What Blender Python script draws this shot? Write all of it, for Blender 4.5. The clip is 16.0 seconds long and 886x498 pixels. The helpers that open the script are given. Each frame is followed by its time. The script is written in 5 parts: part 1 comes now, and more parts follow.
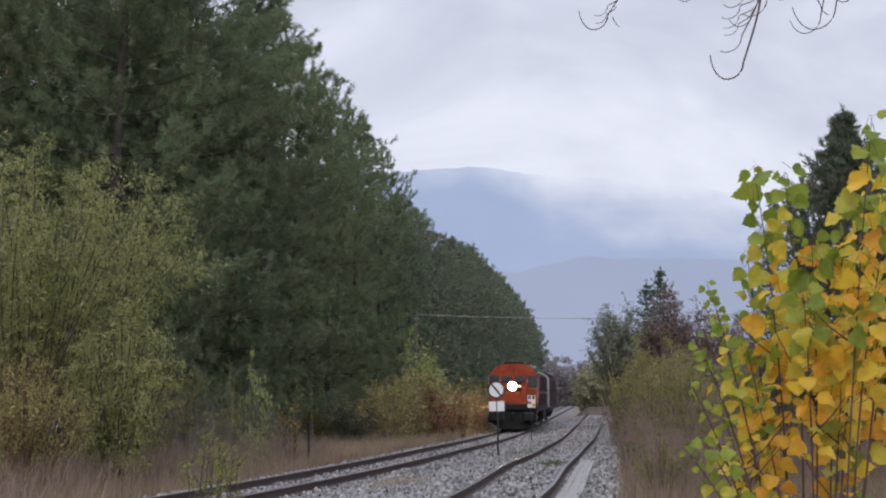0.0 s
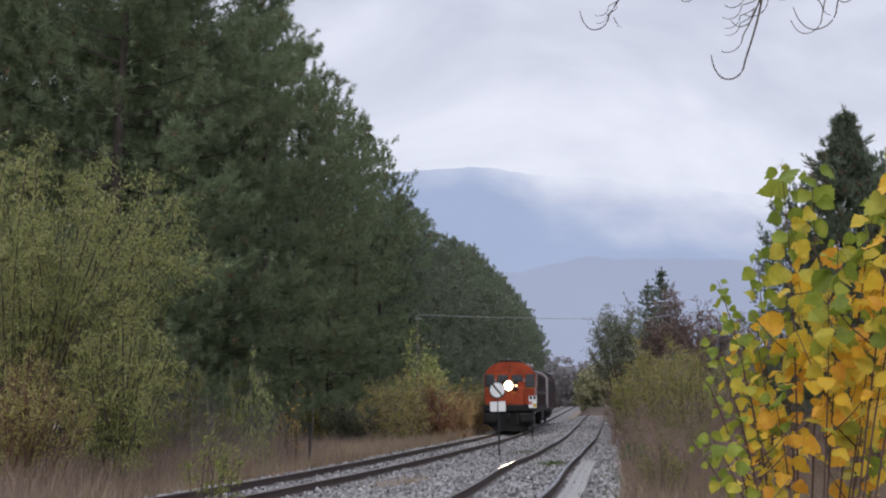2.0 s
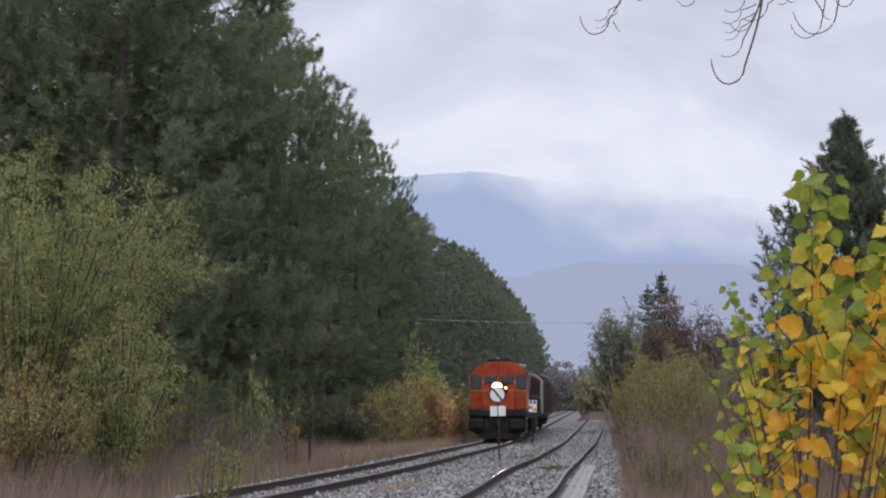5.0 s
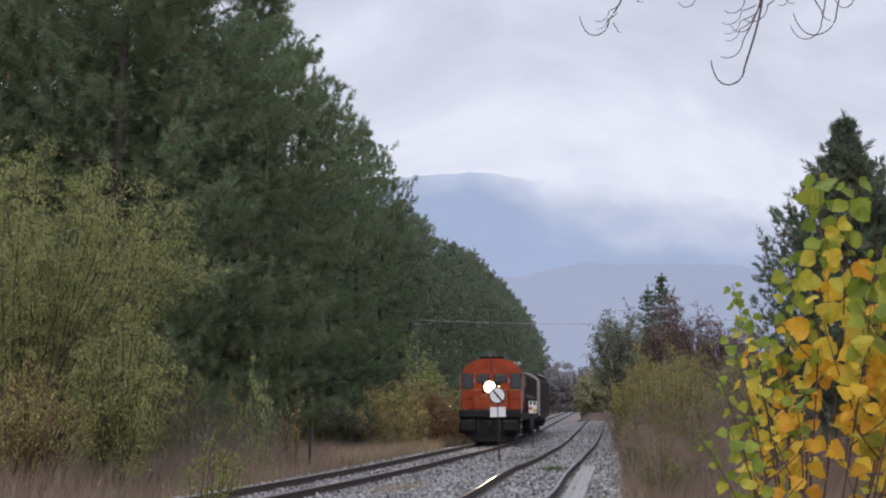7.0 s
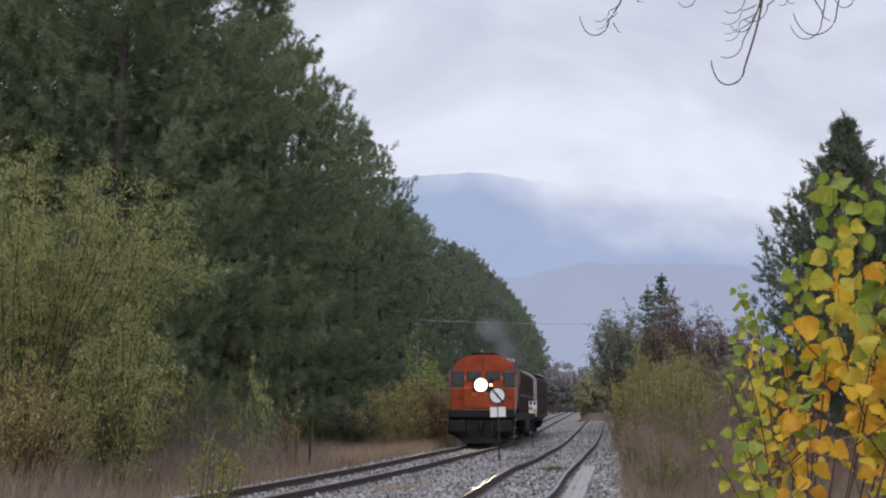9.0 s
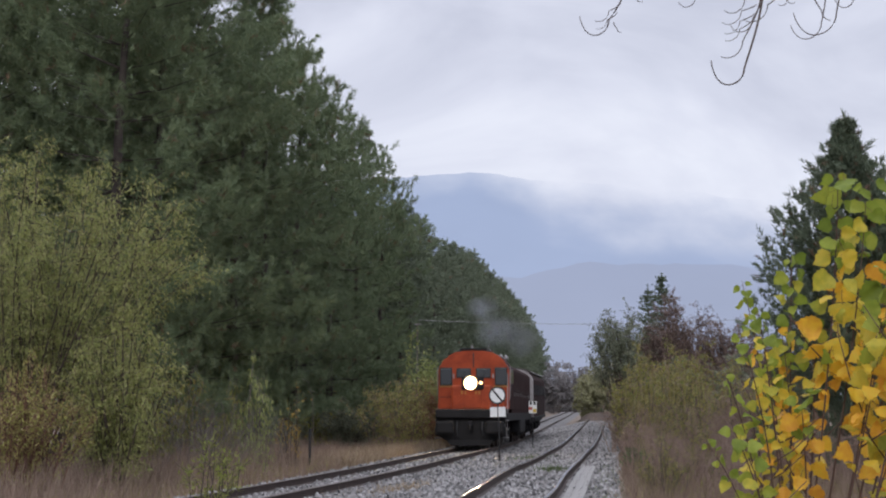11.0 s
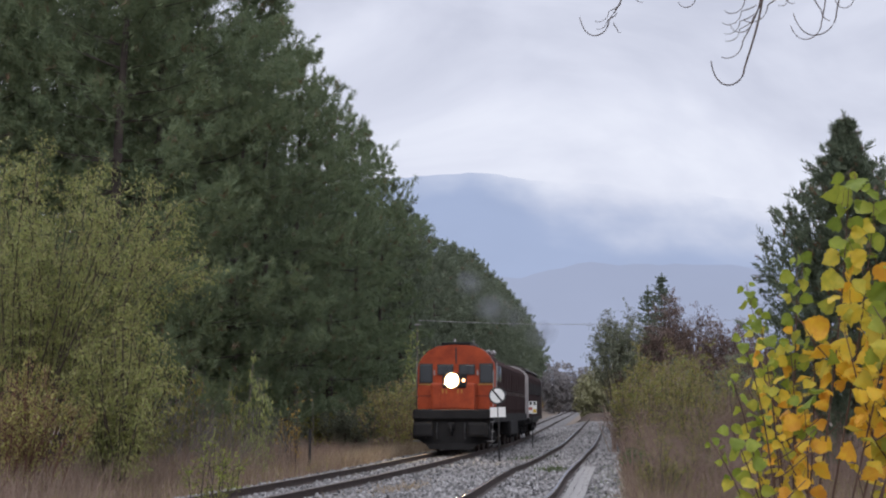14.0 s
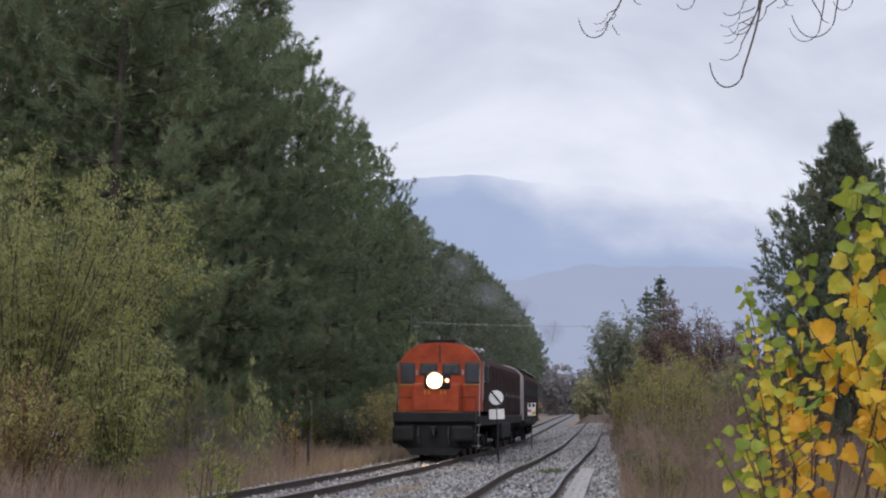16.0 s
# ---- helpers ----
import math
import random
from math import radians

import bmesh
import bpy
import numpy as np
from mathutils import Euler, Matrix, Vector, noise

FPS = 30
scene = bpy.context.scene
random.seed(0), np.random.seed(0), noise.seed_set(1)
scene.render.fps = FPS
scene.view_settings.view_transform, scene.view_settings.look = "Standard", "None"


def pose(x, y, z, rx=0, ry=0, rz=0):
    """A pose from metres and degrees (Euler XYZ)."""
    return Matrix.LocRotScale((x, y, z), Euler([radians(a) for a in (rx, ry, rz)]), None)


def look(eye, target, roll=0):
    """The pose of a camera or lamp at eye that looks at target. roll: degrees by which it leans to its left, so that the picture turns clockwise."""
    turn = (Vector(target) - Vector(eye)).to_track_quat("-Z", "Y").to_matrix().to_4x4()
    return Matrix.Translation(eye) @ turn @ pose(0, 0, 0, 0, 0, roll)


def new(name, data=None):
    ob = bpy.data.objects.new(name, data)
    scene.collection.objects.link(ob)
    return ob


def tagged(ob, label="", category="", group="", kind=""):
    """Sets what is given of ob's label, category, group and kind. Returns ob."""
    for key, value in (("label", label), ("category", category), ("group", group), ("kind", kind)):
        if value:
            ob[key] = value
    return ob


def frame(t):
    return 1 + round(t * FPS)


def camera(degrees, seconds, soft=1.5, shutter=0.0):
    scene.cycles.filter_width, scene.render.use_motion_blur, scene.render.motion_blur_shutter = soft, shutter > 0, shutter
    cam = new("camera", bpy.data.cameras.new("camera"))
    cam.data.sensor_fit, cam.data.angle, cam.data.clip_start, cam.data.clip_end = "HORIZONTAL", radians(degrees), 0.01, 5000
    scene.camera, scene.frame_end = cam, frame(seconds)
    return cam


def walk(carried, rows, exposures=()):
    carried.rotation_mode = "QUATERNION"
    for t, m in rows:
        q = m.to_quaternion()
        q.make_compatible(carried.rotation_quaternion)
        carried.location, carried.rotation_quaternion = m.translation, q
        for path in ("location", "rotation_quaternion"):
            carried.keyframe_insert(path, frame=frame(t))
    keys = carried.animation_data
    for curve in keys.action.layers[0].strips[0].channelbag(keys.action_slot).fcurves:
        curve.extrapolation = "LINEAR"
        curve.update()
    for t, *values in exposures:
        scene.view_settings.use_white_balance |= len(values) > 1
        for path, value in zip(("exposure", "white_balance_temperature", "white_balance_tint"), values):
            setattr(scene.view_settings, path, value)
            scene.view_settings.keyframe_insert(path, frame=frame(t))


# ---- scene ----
# Camera on a stand beside a siding; z = 0 is the main track's rail top nearest the train's stop.
FOCAL = 2300.0
LENS = 2 * math.degrees(math.atan(784 / FOCAL))
EYE_Z = 1.95
cam = camera(LENS, 16.0, soft=2.1)


def tilt(t, down, side=0.0):
    """Camera pose with the horizon lowered by `down` and the picture moved by `side`."""
    return t, pose(0, 0, EYE_Z, 90 + math.degrees(math.atan((266 + down) / FOCAL)), 0, math.degrees(side / FOCAL))


walk(cam, [tilt(0, -10, -2), tilt(0.4, -9.6), tilt(2.0, -9.6), tilt(2.5, -8.6), tilt(3.0, -7.6, 0.5), tilt(3.5, -4.6, 0.5),
           tilt(4.2, -3.0), tilt(6.3, 0), tilt(9.2, 0), tilt(11.3, 0), tilt(13.7, 0), tilt(14.2, 1), tilt(15.0, 1.5),
           tilt(15.6, 2.2), tilt(16.0, 4, -2)])

# ---- world and light ----
SUN_AZ, SUN_EL = 190.0, 36.0


def build_world():
    w = bpy.data.worlds.new("world")
    scene.world = w
    w.use_nodes = True
    nt = w.node_tree
    nt.nodes.clear()
    N, L = nt.nodes.new, nt.links.new
    out = N("ShaderNodeOutputWorld")
    sky = N("ShaderNodeTexSky")
    sky.sky_type, sky.sun_disc = "NISHITA", False
    sky.sun_elevation, sky.sun_rotation = radians(SUN_EL), radians(SUN_AZ)
    bg_sky = N("ShaderNodeBackground")
    bg_sky.inputs["Strength"].default_value = 0.08
    L(sky.outputs[0], bg_sky.inputs["Color"])
    co = N("ShaderNodeTexCoord")
    mp = N("ShaderNodeMapping")
    mp.inputs["Scale"].default_value = (2.4, 2.4, 5.6)
    mp.inputs["Location"].default_value = (0.4, 0.0, 0.35)
    L(co.outputs["Generated"], mp.inputs["Vector"])
    n1 = N("ShaderNodeTexNoise")
    n1.inputs["Scale"].default_value, n1.inputs["Detail"].default_value, n1.inputs["Roughness"].default_value = 1.6, 6, 0.52
    n1.inputs["Distortion"].default_value = 0.6
    L(mp.outputs[0], n1.inputs["Vector"])
    ramp = N("ShaderNodeValToRGB")
    e = ramp.color_ramp.elements
    e[0].position, e[0].color = 0.30, (0.52, 0.545, 0.66, 1)
    e[1].position, e[1].color = 0.68, (0.80, 0.825, 0.92, 1)
    mid = e.new(0.48)
    mid.color = (0.65, 0.675, 0.79, 1)
    L(n1.outputs["Fac"], ramp.inputs[0])
    bg_cloud = N("ShaderNodeBackground")
    # an overcast sky grows brighter towards the zenith
    sp = N("ShaderNodeSeparateXYZ")
    L(co.outputs["Generated"], sp.inputs[0])
    up = N("ShaderNodeMapRange")
    up.inputs[1].default_value, up.inputs[2].default_value, up.inputs[3].default_value, up.inputs[4].default_value = 0.27, 1.0, 0.97, 2.6
    up.interpolation_type = "SMOOTHSTEP"
    L(sp.outputs["Z"], up.inputs[0])
    grad = N("ShaderNodeMath")
    grad.operation, grad.inputs[1].default_value = "MULTIPLY", CLOUD
    L(up.outputs[0], grad.inputs[0])
    L(grad.outputs[0], bg_cloud.inputs["Strength"])
    L(ramp.outputs[0], bg_cloud.inputs["Color"])
    mix = N("ShaderNodeMixShader")
    mix.inputs[0].default_value = 0.96
    L(bg_sky.outputs[0], mix.inputs[1])
    L(bg_cloud.outputs[0], mix.inputs[2])
    L(mix.outputs[0], out.inputs[0])
    d = bpy.data.lights.new("sun", "SUN")
    d.energy, d.angle, d.color = 1.0, radians(25), (1.0, 0.97, 0.92)
    s = new("sun", d)
    a, el = radians(SUN_AZ), radians(SUN_EL)
    way = Vector((math.sin(a) * math.cos(el), math.cos(a) * math.cos(el), math.sin(el)))
    s.matrix_world = look(way * 100, (0, 0, 0))


CLOUD = 1.17
build_world()


# ---- materials ----
def mat(name, col, rough=0.7, metal=0.0, var=0.25, scale=6.0, fine=60.0, bump=0.15, col2=None, emit=None, strength=0.0, spec=0.4):
    """A procedural surface: base colour broken up at two scales, with a fine bump."""
    m = bpy.data.materials.new(name)
    m.use_nodes = True
    nt = m.node_tree
    N, L = nt.nodes.new, nt.links.new
    b = nt.nodes["Principled BSDF"]
    b.inputs["Roughness"].default_value, b.inputs["Metallic"].default_value = rough, metal
    b.inputs["Specular IOR Level"].default_value = spec
    co = N("ShaderNodeTexCoord")
    n1, n2 = N("ShaderNodeTexNoise"), N("ShaderNodeTexNoise")
    n1.inputs["Scale"].default_value, n1.inputs["Detail"].default_value = scale, 4
    n2.inputs["Scale"].default_value, n2.inputs["Detail"].default_value = fine, 3
    L(co.outputs["Object"], n1.inputs["Vector"])
    L(co.outputs["Object"], n2.inputs["Vector"])
    c2 = col2 or tuple(c * (1 - var) for c in col)
    r = N("ShaderNodeValToRGB")
    r.color_ramp.elements[0].position, r.color_ramp.elements[0].color = 0.35, (*c2, 1)
    r.color_ramp.elements[1].position, r.color_ramp.elements[1].color = 0.65, (*col, 1)
    add = N("ShaderNodeMath")
    add.operation, add.inputs[1].default_value = "MULTIPLY_ADD", 0.35
    L(n2.outputs["Fac"], add.inputs[0])
    sc = N("ShaderNodeMath")
    sc.operation, sc.inputs[1].default_value = "MULTIPLY", 0.65
    L(n1.outputs["Fac"], sc.inputs[0])
    L(sc.outputs[0], add.inputs[2])
    L(add.outputs[0], r.inputs[0])
    L(r.outputs[0], b.inputs["Base Color"])
    if bump:
        bp = N("ShaderNodeBump")
        bp.inputs["Strength"].default_value, bp.inputs["Distance"].default_value = bump, 0.02
        L(n2.outputs["Fac"], bp.inputs["Height"])
        L(bp.outputs[0], b.inputs["Normal"])
    if emit:
        b.inputs["Emission Color"].default_value, b.inputs["Emission Strength"].default_value = (*emit, 1), strength
    return m


def leaf_mat(name, cols, through_light=0.35, rough=0.55, by_object=False, patch=0.9, each=1.0):
    """Foliage: each leaf takes its own tone between the given colours; some light passes through."""
    m = bpy.data.materials.new(name)
    m.use_nodes = True
    nt = m.node_tree
    nt.nodes.clear()
    N, L = nt.nodes.new, nt.links.new
    out = N("ShaderNodeOutputMaterial")
    if by_object:
        g = N("ShaderNodeObjectInfo")
        fac = g.outputs["Random"]
    else:
        g = N("ShaderNodeNewGeometry")
        fac = g.outputs["Random Per Island"]
    r = N("ShaderNodeValToRGB")
    e = r.color_ramp.elements
    e[0].color, e[1].color = (*cols[0], 1), (*cols[-1], 1)
    for i, c in enumerate(cols[1:-1]):
        e.new((i + 1) / (len(cols) - 1)).color = (*c, 1)
    co = N("ShaderNodeTexCoord")
    n = N("ShaderNodeTexNoise")
    n.inputs["Scale"].default_value, n.inputs["Detail"].default_value = (2.6, 4) if by_object else (patch, 3)
    L(co.outputs["Object"], n.inputs["Vector"])
    ma = N("ShaderNodeMath")
    ma.operation, ma.inputs[1].default_value, ma.inputs[2].default_value = "MULTIPLY_ADD", 0.9, -0.45
    L(n.outputs["Fac"], ma.inputs[0])
    ad = N("ShaderNodeMath")
    ad.operation, ad.use_clamp = "ADD", True
    own = N("ShaderNodeMath")
    own.operation, own.inputs[1].default_value, own.inputs[2].default_value = "MULTIPLY_ADD", each, 0.5 - 0.5 * each
    L(fac, own.inputs[0])
    L(own.outputs[0], ad.inputs[0])
    L(ma.outputs[0], ad.inputs[1])
    L(ad.outputs[0], r.inputs[0])
    b = N("ShaderNodeBsdfPrincipled")
    b.inputs["Roughness"].default_value, b.inputs["Specular IOR Level"].default_value = rough, 0.25
    t = N("ShaderNodeBsdfTranslucent")
    L(r.outputs[0], b.inputs["Base Color"])
    L(r.outputs[0], t.inputs["Color"])
    mx = N("ShaderNodeMixShader")
    mx.inputs[0].default_value = through_light
    L(b.outputs[0], mx.inputs[1])
    L(t.outputs[0], mx.inputs[2])
    L(mx.outputs[0], out.inputs[0])
    return m


def painted_haze_mat(name, low, high, z0, z1, glow, fade=None):
    """Far hills: the air's blue haze is painted in as a glowing colour, which thins out into cloud towards the top."""
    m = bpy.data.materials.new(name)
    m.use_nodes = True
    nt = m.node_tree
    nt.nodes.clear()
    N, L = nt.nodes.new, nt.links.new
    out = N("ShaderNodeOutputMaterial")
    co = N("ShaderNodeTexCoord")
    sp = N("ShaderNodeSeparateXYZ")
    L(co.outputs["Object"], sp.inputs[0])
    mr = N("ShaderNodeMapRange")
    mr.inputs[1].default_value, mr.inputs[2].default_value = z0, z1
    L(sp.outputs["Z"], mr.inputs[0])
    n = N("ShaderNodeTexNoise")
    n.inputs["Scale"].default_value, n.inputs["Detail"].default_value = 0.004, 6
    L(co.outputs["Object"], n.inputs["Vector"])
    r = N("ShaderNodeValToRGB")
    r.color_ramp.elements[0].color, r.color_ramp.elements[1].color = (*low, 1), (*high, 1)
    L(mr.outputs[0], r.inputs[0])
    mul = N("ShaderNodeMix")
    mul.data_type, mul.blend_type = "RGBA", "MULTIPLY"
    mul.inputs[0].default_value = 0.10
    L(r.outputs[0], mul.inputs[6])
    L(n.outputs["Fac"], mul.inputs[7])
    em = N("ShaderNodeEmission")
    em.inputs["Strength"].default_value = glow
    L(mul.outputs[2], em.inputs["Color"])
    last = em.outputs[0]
    if fade:
        # cloud that lies on the summit
        tr = N("ShaderNodeBsdfTransparent")
        sx = N("ShaderNodeMapRange")
        sx.inputs[1].default_value, sx.inputs[2].default_value, sx.inputs[3].default_value, sx.inputs[4].default_value = fade[0], fade[1], fade[2], fade[3]
        L(sp.outputs["X"], sx.inputs[0])
        low_right = N("ShaderNodeMapRange")
        low_right.inputs[1].default_value, low_right.inputs[2].default_value, low_right.inputs[3].default_value, low_right.inputs[4].default_value = 300.0, 1000.0, 0.0, 110.0
        L(sp.outputs["X"], low_right.inputs[0])
        nn = N("ShaderNodeTexNoise")
        nn.inputs["Scale"].default_value, nn.inputs["Detail"].default_value = 0.0045, 5
        L(co.outputs["Object"], nn.inputs["Vector"])
        na = N("ShaderNodeMath")
        na.operation, na.inputs[1].default_value = "MULTIPLY_ADD", 260.0
        L(nn.outputs["Fac"], na.inputs[0])
        L(sp.outputs["Z"], na.inputs[2])
        sub = N("ShaderNodeMath")
        sub.operation = "SUBTRACT"
        L(na.outputs[0], sub.inputs[0])
        L(sx.outputs[0], sub.inputs[1])
        sub2 = N("ShaderNodeMath")
        sub2.operation = "ADD"
        L(sub.outputs[0], sub2.inputs[0])
        L(low_right.outputs[0], sub2.inputs[1])
        f = N("ShaderNodeMapRange")
        f.interpolation_type = "SMOOTHSTEP"
        f.inputs[1].default_value, f.inputs[2].default_value = -120.0, 190.0
        L(sub2.outputs[0], f.inputs[0])
        mx = N("ShaderNodeMixShader")
        L(f.outputs[0], mx.inputs[0])
        L(em.outputs[0], mx.inputs[1])
        L(tr.outputs[0], mx.inputs[2])
        last = mx.outputs[0]
    L(last, out.inputs[0])
    return m


BALLAST = mat("ballast", (0.185, 0.174, 0.17), 0.9, var=0.5, scale=1.2, fine=22, bump=0.8, col2=(0.06, 0.058, 0.06))
STONE = leaf_mat("crushed_stone", [(0.05, 0.048, 0.05), (0.165, 0.16, 0.16), (0.33, 0.32, 0.322), (0.135, 0.125, 0.12)], 0.0, 0.9)
SOIL = mat("dry_soil", (0.20, 0.155, 0.12), 0.95, var=0.4, scale=0.5, fine=9, bump=0.6)
RUST = mat("rail_rust", (0.055, 0.037, 0.032), 0.8, var=0.4, scale=3, fine=40)
RAILTOP = mat("worn_rail_steel", (0.14, 0.112, 0.095), 0.25, 0.8, var=0.3, scale=2, fine=30, bump=0.02)
DULLTOP = mat("dull_rail_steel", (0.11, 0.088, 0.08), 0.68, 0.3, var=0.3, scale=2, fine=30, bump=0.05)
CONCRETE = mat("weathered_concrete", (0.26, 0.25, 0.243), 0.9, col2=(0.15, 0.143, 0.14), var=0.3, scale=3.5, fine=30, bump=0.5)
BARK = mat("pine_bark", (0.075, 0.06, 0.052), 0.9, var=0.5, scale=4, fine=20, bump=0.5)
TWIG = mat("dark_twig_bark", (0.085, 0.06, 0.05), 0.8, var=0.4, scale=8, fine=80)
REDTWIG = mat("reddish_twig_bark", (0.16, 0.075, 0.05), 0.7, var=0.4, scale=20, fine=120)
DARKSHOOT = mat("poplar_shoot_bark", (0.10, 0.055, 0.04), 0.7, var=0.4, scale=20, fine=120)
BROWNTWIG = mat("brown_stem_bark", (0.25, 0.175, 0.14), 0.85, var=0.4, scale=8, fine=60)
GREYTWIG = mat("grey_stem_bark", (0.20, 0.17, 0.155), 0.9, var=0.4, scale=8, fine=60)
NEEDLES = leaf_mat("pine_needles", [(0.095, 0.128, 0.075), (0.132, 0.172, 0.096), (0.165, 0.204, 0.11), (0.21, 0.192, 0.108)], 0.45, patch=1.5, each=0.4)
# paler, bluer needle copy: the haze of distance is put into its colour
NEEDLES_HAZED = leaf_mat("pine_needles_painted_haze", [(0.10, 0.122, 0.086), (0.142, 0.17, 0.115), (0.18, 0.21, 0.137)], 0.4, patch=1.2, each=0.45)
BROWN_NEEDLES = leaf_mat("dead_needles", [(0.12, 0.075, 0.045), (0.17, 0.115, 0.07)], 0.2)
CYPRESS = leaf_mat("cypress_sprays", [(0.066, 0.088, 0.06), (0.108, 0.136, 0.09), (0.15, 0.17, 0.113)], 0.3, patch=2.0, each=0.5)
WILLOW = leaf_mat("willow_leaves", [(0.165, 0.19, 0.068), (0.25, 0.28, 0.095), (0.345, 0.355, 0.125), (0.36, 0.33, 0.16)], 0.45)
YELLOWGREEN = leaf_mat("turning_leaves", [(0.21, 0.22, 0.068), (0.32, 0.315, 0.088), (0.35, 0.31, 0.11), (0.28, 0.195, 0.12)], 0.4)
YELLOWBUSH = leaf_mat("yellowing_leaves", [(0.20, 0.215, 0.08), (0.30, 0.295, 0.10), (0.40, 0.345, 0.12), (0.34, 0.235, 0.125)], 0.4)
OLIVE = leaf_mat("olive_shrub_leaves", [(0.125, 0.15, 0.046), (0.21, 0.228, 0.06), (0.31, 0.285, 0.078), (0.24, 0.17, 0.085)], 0.4)
DARKWEED = leaf_mat("dark_weed_leaves", [(0.05, 0.085, 0.03), (0.09, 0.135, 0.05), (0.13, 0.175, 0.07)], 0.35)
LIMESHOOT = leaf_mat("lime_shoot_leaves", [(0.18, 0.215, 0.075), (0.29, 0.325, 0.115), (0.40, 0.43, 0.19)], 0.45)
REEDLEAF = leaf_mat("fresh_shoot_leaves", [(0.16, 0.19, 0.04), (0.23, 0.26, 0.055), (0.30, 0.32, 0.08)], 0.4)
ORANGELEAF = leaf_mat("orange_leaves", [(0.24, 0.125, 0.08), (0.29, 0.19, 0.09), (0.27, 0.225, 0.105)], 0.4)
REDLEAF = leaf_mat("dull_red_leaves", [(0.22, 0.09, 0.065), (0.28, 0.13, 0.08), (0.24, 0.18, 0.08)], 0.4)
GOLD = leaf_mat("golden_leaves", [(0.33, 0.22, 0.06), (0.40, 0.30, 0.085)], 0.4)
RUSSET = leaf_mat("russet_leaves", [(0.12, 0.083, 0.072), (0.172, 0.118, 0.10), (0.21, 0.155, 0.128)], 0.3)
GREYGREEN = leaf_mat("grey_green_leaves", [(0.13, 0.145, 0.10), (0.185, 0.205, 0.14), (0.245, 0.255, 0.175)], 0.35)
# tones for far trees, made paler and greyer to carry aerial haze
HAZEGREY = leaf_mat("far_grey_painted_haze", [(0.215, 0.20, 0.205), (0.255, 0.24, 0.245), (0.29, 0.275, 0.28)], 0.4, each=0.5)
HAZEOLIVE = leaf_mat("far_olive_painted_haze", [(0.20, 0.195, 0.11), (0.26, 0.255, 0.145), (0.305, 0.29, 0.165)], 0.4, each=0.6)
DRYGRASS = leaf_mat("dry_grass", [(0.105, 0.072, 0.057), (0.172, 0.123, 0.094), (0.24, 0.182, 0.135), (0.152, 0.098, 0.08)], 0.3, 0.8)
LEFTGRASS = leaf_mat("faded_dry_grass", [(0.165, 0.116, 0.096), (0.255, 0.185, 0.146), (0.355, 0.275, 0.21), (0.22, 0.15, 0.125)], 0.3, 0.8)
HAYGRASS = leaf_mat("pale_dry_grass", [(0.20, 0.15, 0.105), (0.29, 0.225, 0.155), (0.36, 0.29, 0.20)], 0.3, 0.8)
GREENGRASS = leaf_mat("green_weed", [(0.05, 0.075, 0.03), (0.10, 0.125, 0.05)], 0.3)
ORANGE = mat("orange_paint", (0.365, 0.062, 0.02), 0.55, spec=0.2, col2=(0.20, 0.032, 0.013), var=0.22, scale=1.6, fine=18, bump=0.04)
MAROON = mat("grimy_maroon_paint", (0.034, 0.017, 0.016), 0.9, spec=0.08, var=0.4, scale=1.2, fine=14, bump=0.06)
SOOT = mat("sooty_black_paint", (0.022, 0.021, 0.022), 0.8, spec=0.15, var=0.4, scale=2.0, fine=20, bump=0.08)
ROOFGREY = mat("sooty_roof", (0.07, 0.062, 0.06), 0.75, var=0.4, scale=1.5, fine=12)
PALE = mat("pale_grey_paint", (0.30, 0.275, 0.28), 0.5, var=0.3, scale=1.5, fine=15, bump=0.04)
WHITE = mat("white_enamel", (0.72, 0.72, 0.72), 0.45, var=0.12, scale=6, fine=50, bump=0.03)
BLACK = mat("black_enamel", (0.02, 0.02, 0.022), 0.5, var=0.3, scale=6, fine=50)
YELLOWPAINT = mat("yellow_paint", (0.55, 0.36, 0.04), 0.5, var=0.15, scale=6, fine=50)
REDPAINT = mat("faded_red_paint", (0.42, 0.12, 0.10), 0.5, var=0.15, scale=6, fine=50)
STEEL = mat("dull_steel", (0.30, 0.29, 0.29), 0.45, 0.8, var=0.3, scale=6, fine=50)
GLASS = mat("dark_cab_glass", (0.012, 0.015, 0.018), 0.08, var=0.2, scale=2, fine=10, bump=0.0, spec=0.6)
# the bowl's shine from its lamp is put in as emission
REFLECTOR = mat("reflector_painted_glow", (0.9, 0.7, 0.4), 0.25, 0.9, var=0.1, bump=0.0, emit=(1.0, 0.55, 0.2), strength=2.2)
LIGHT = mat("lit_headlamp_lens", (0.9, 0.85, 0.7), 0.2, var=0.05, bump=0.0, emit=(1.0, 0.74, 0.42), strength=800.0)
MARKER = mat("lit_marker_lens", (0.8, 0.3, 0.15), 0.3, var=0.05, bump=0.0, emit=(1.0, 0.45, 0.2), strength=6.0)


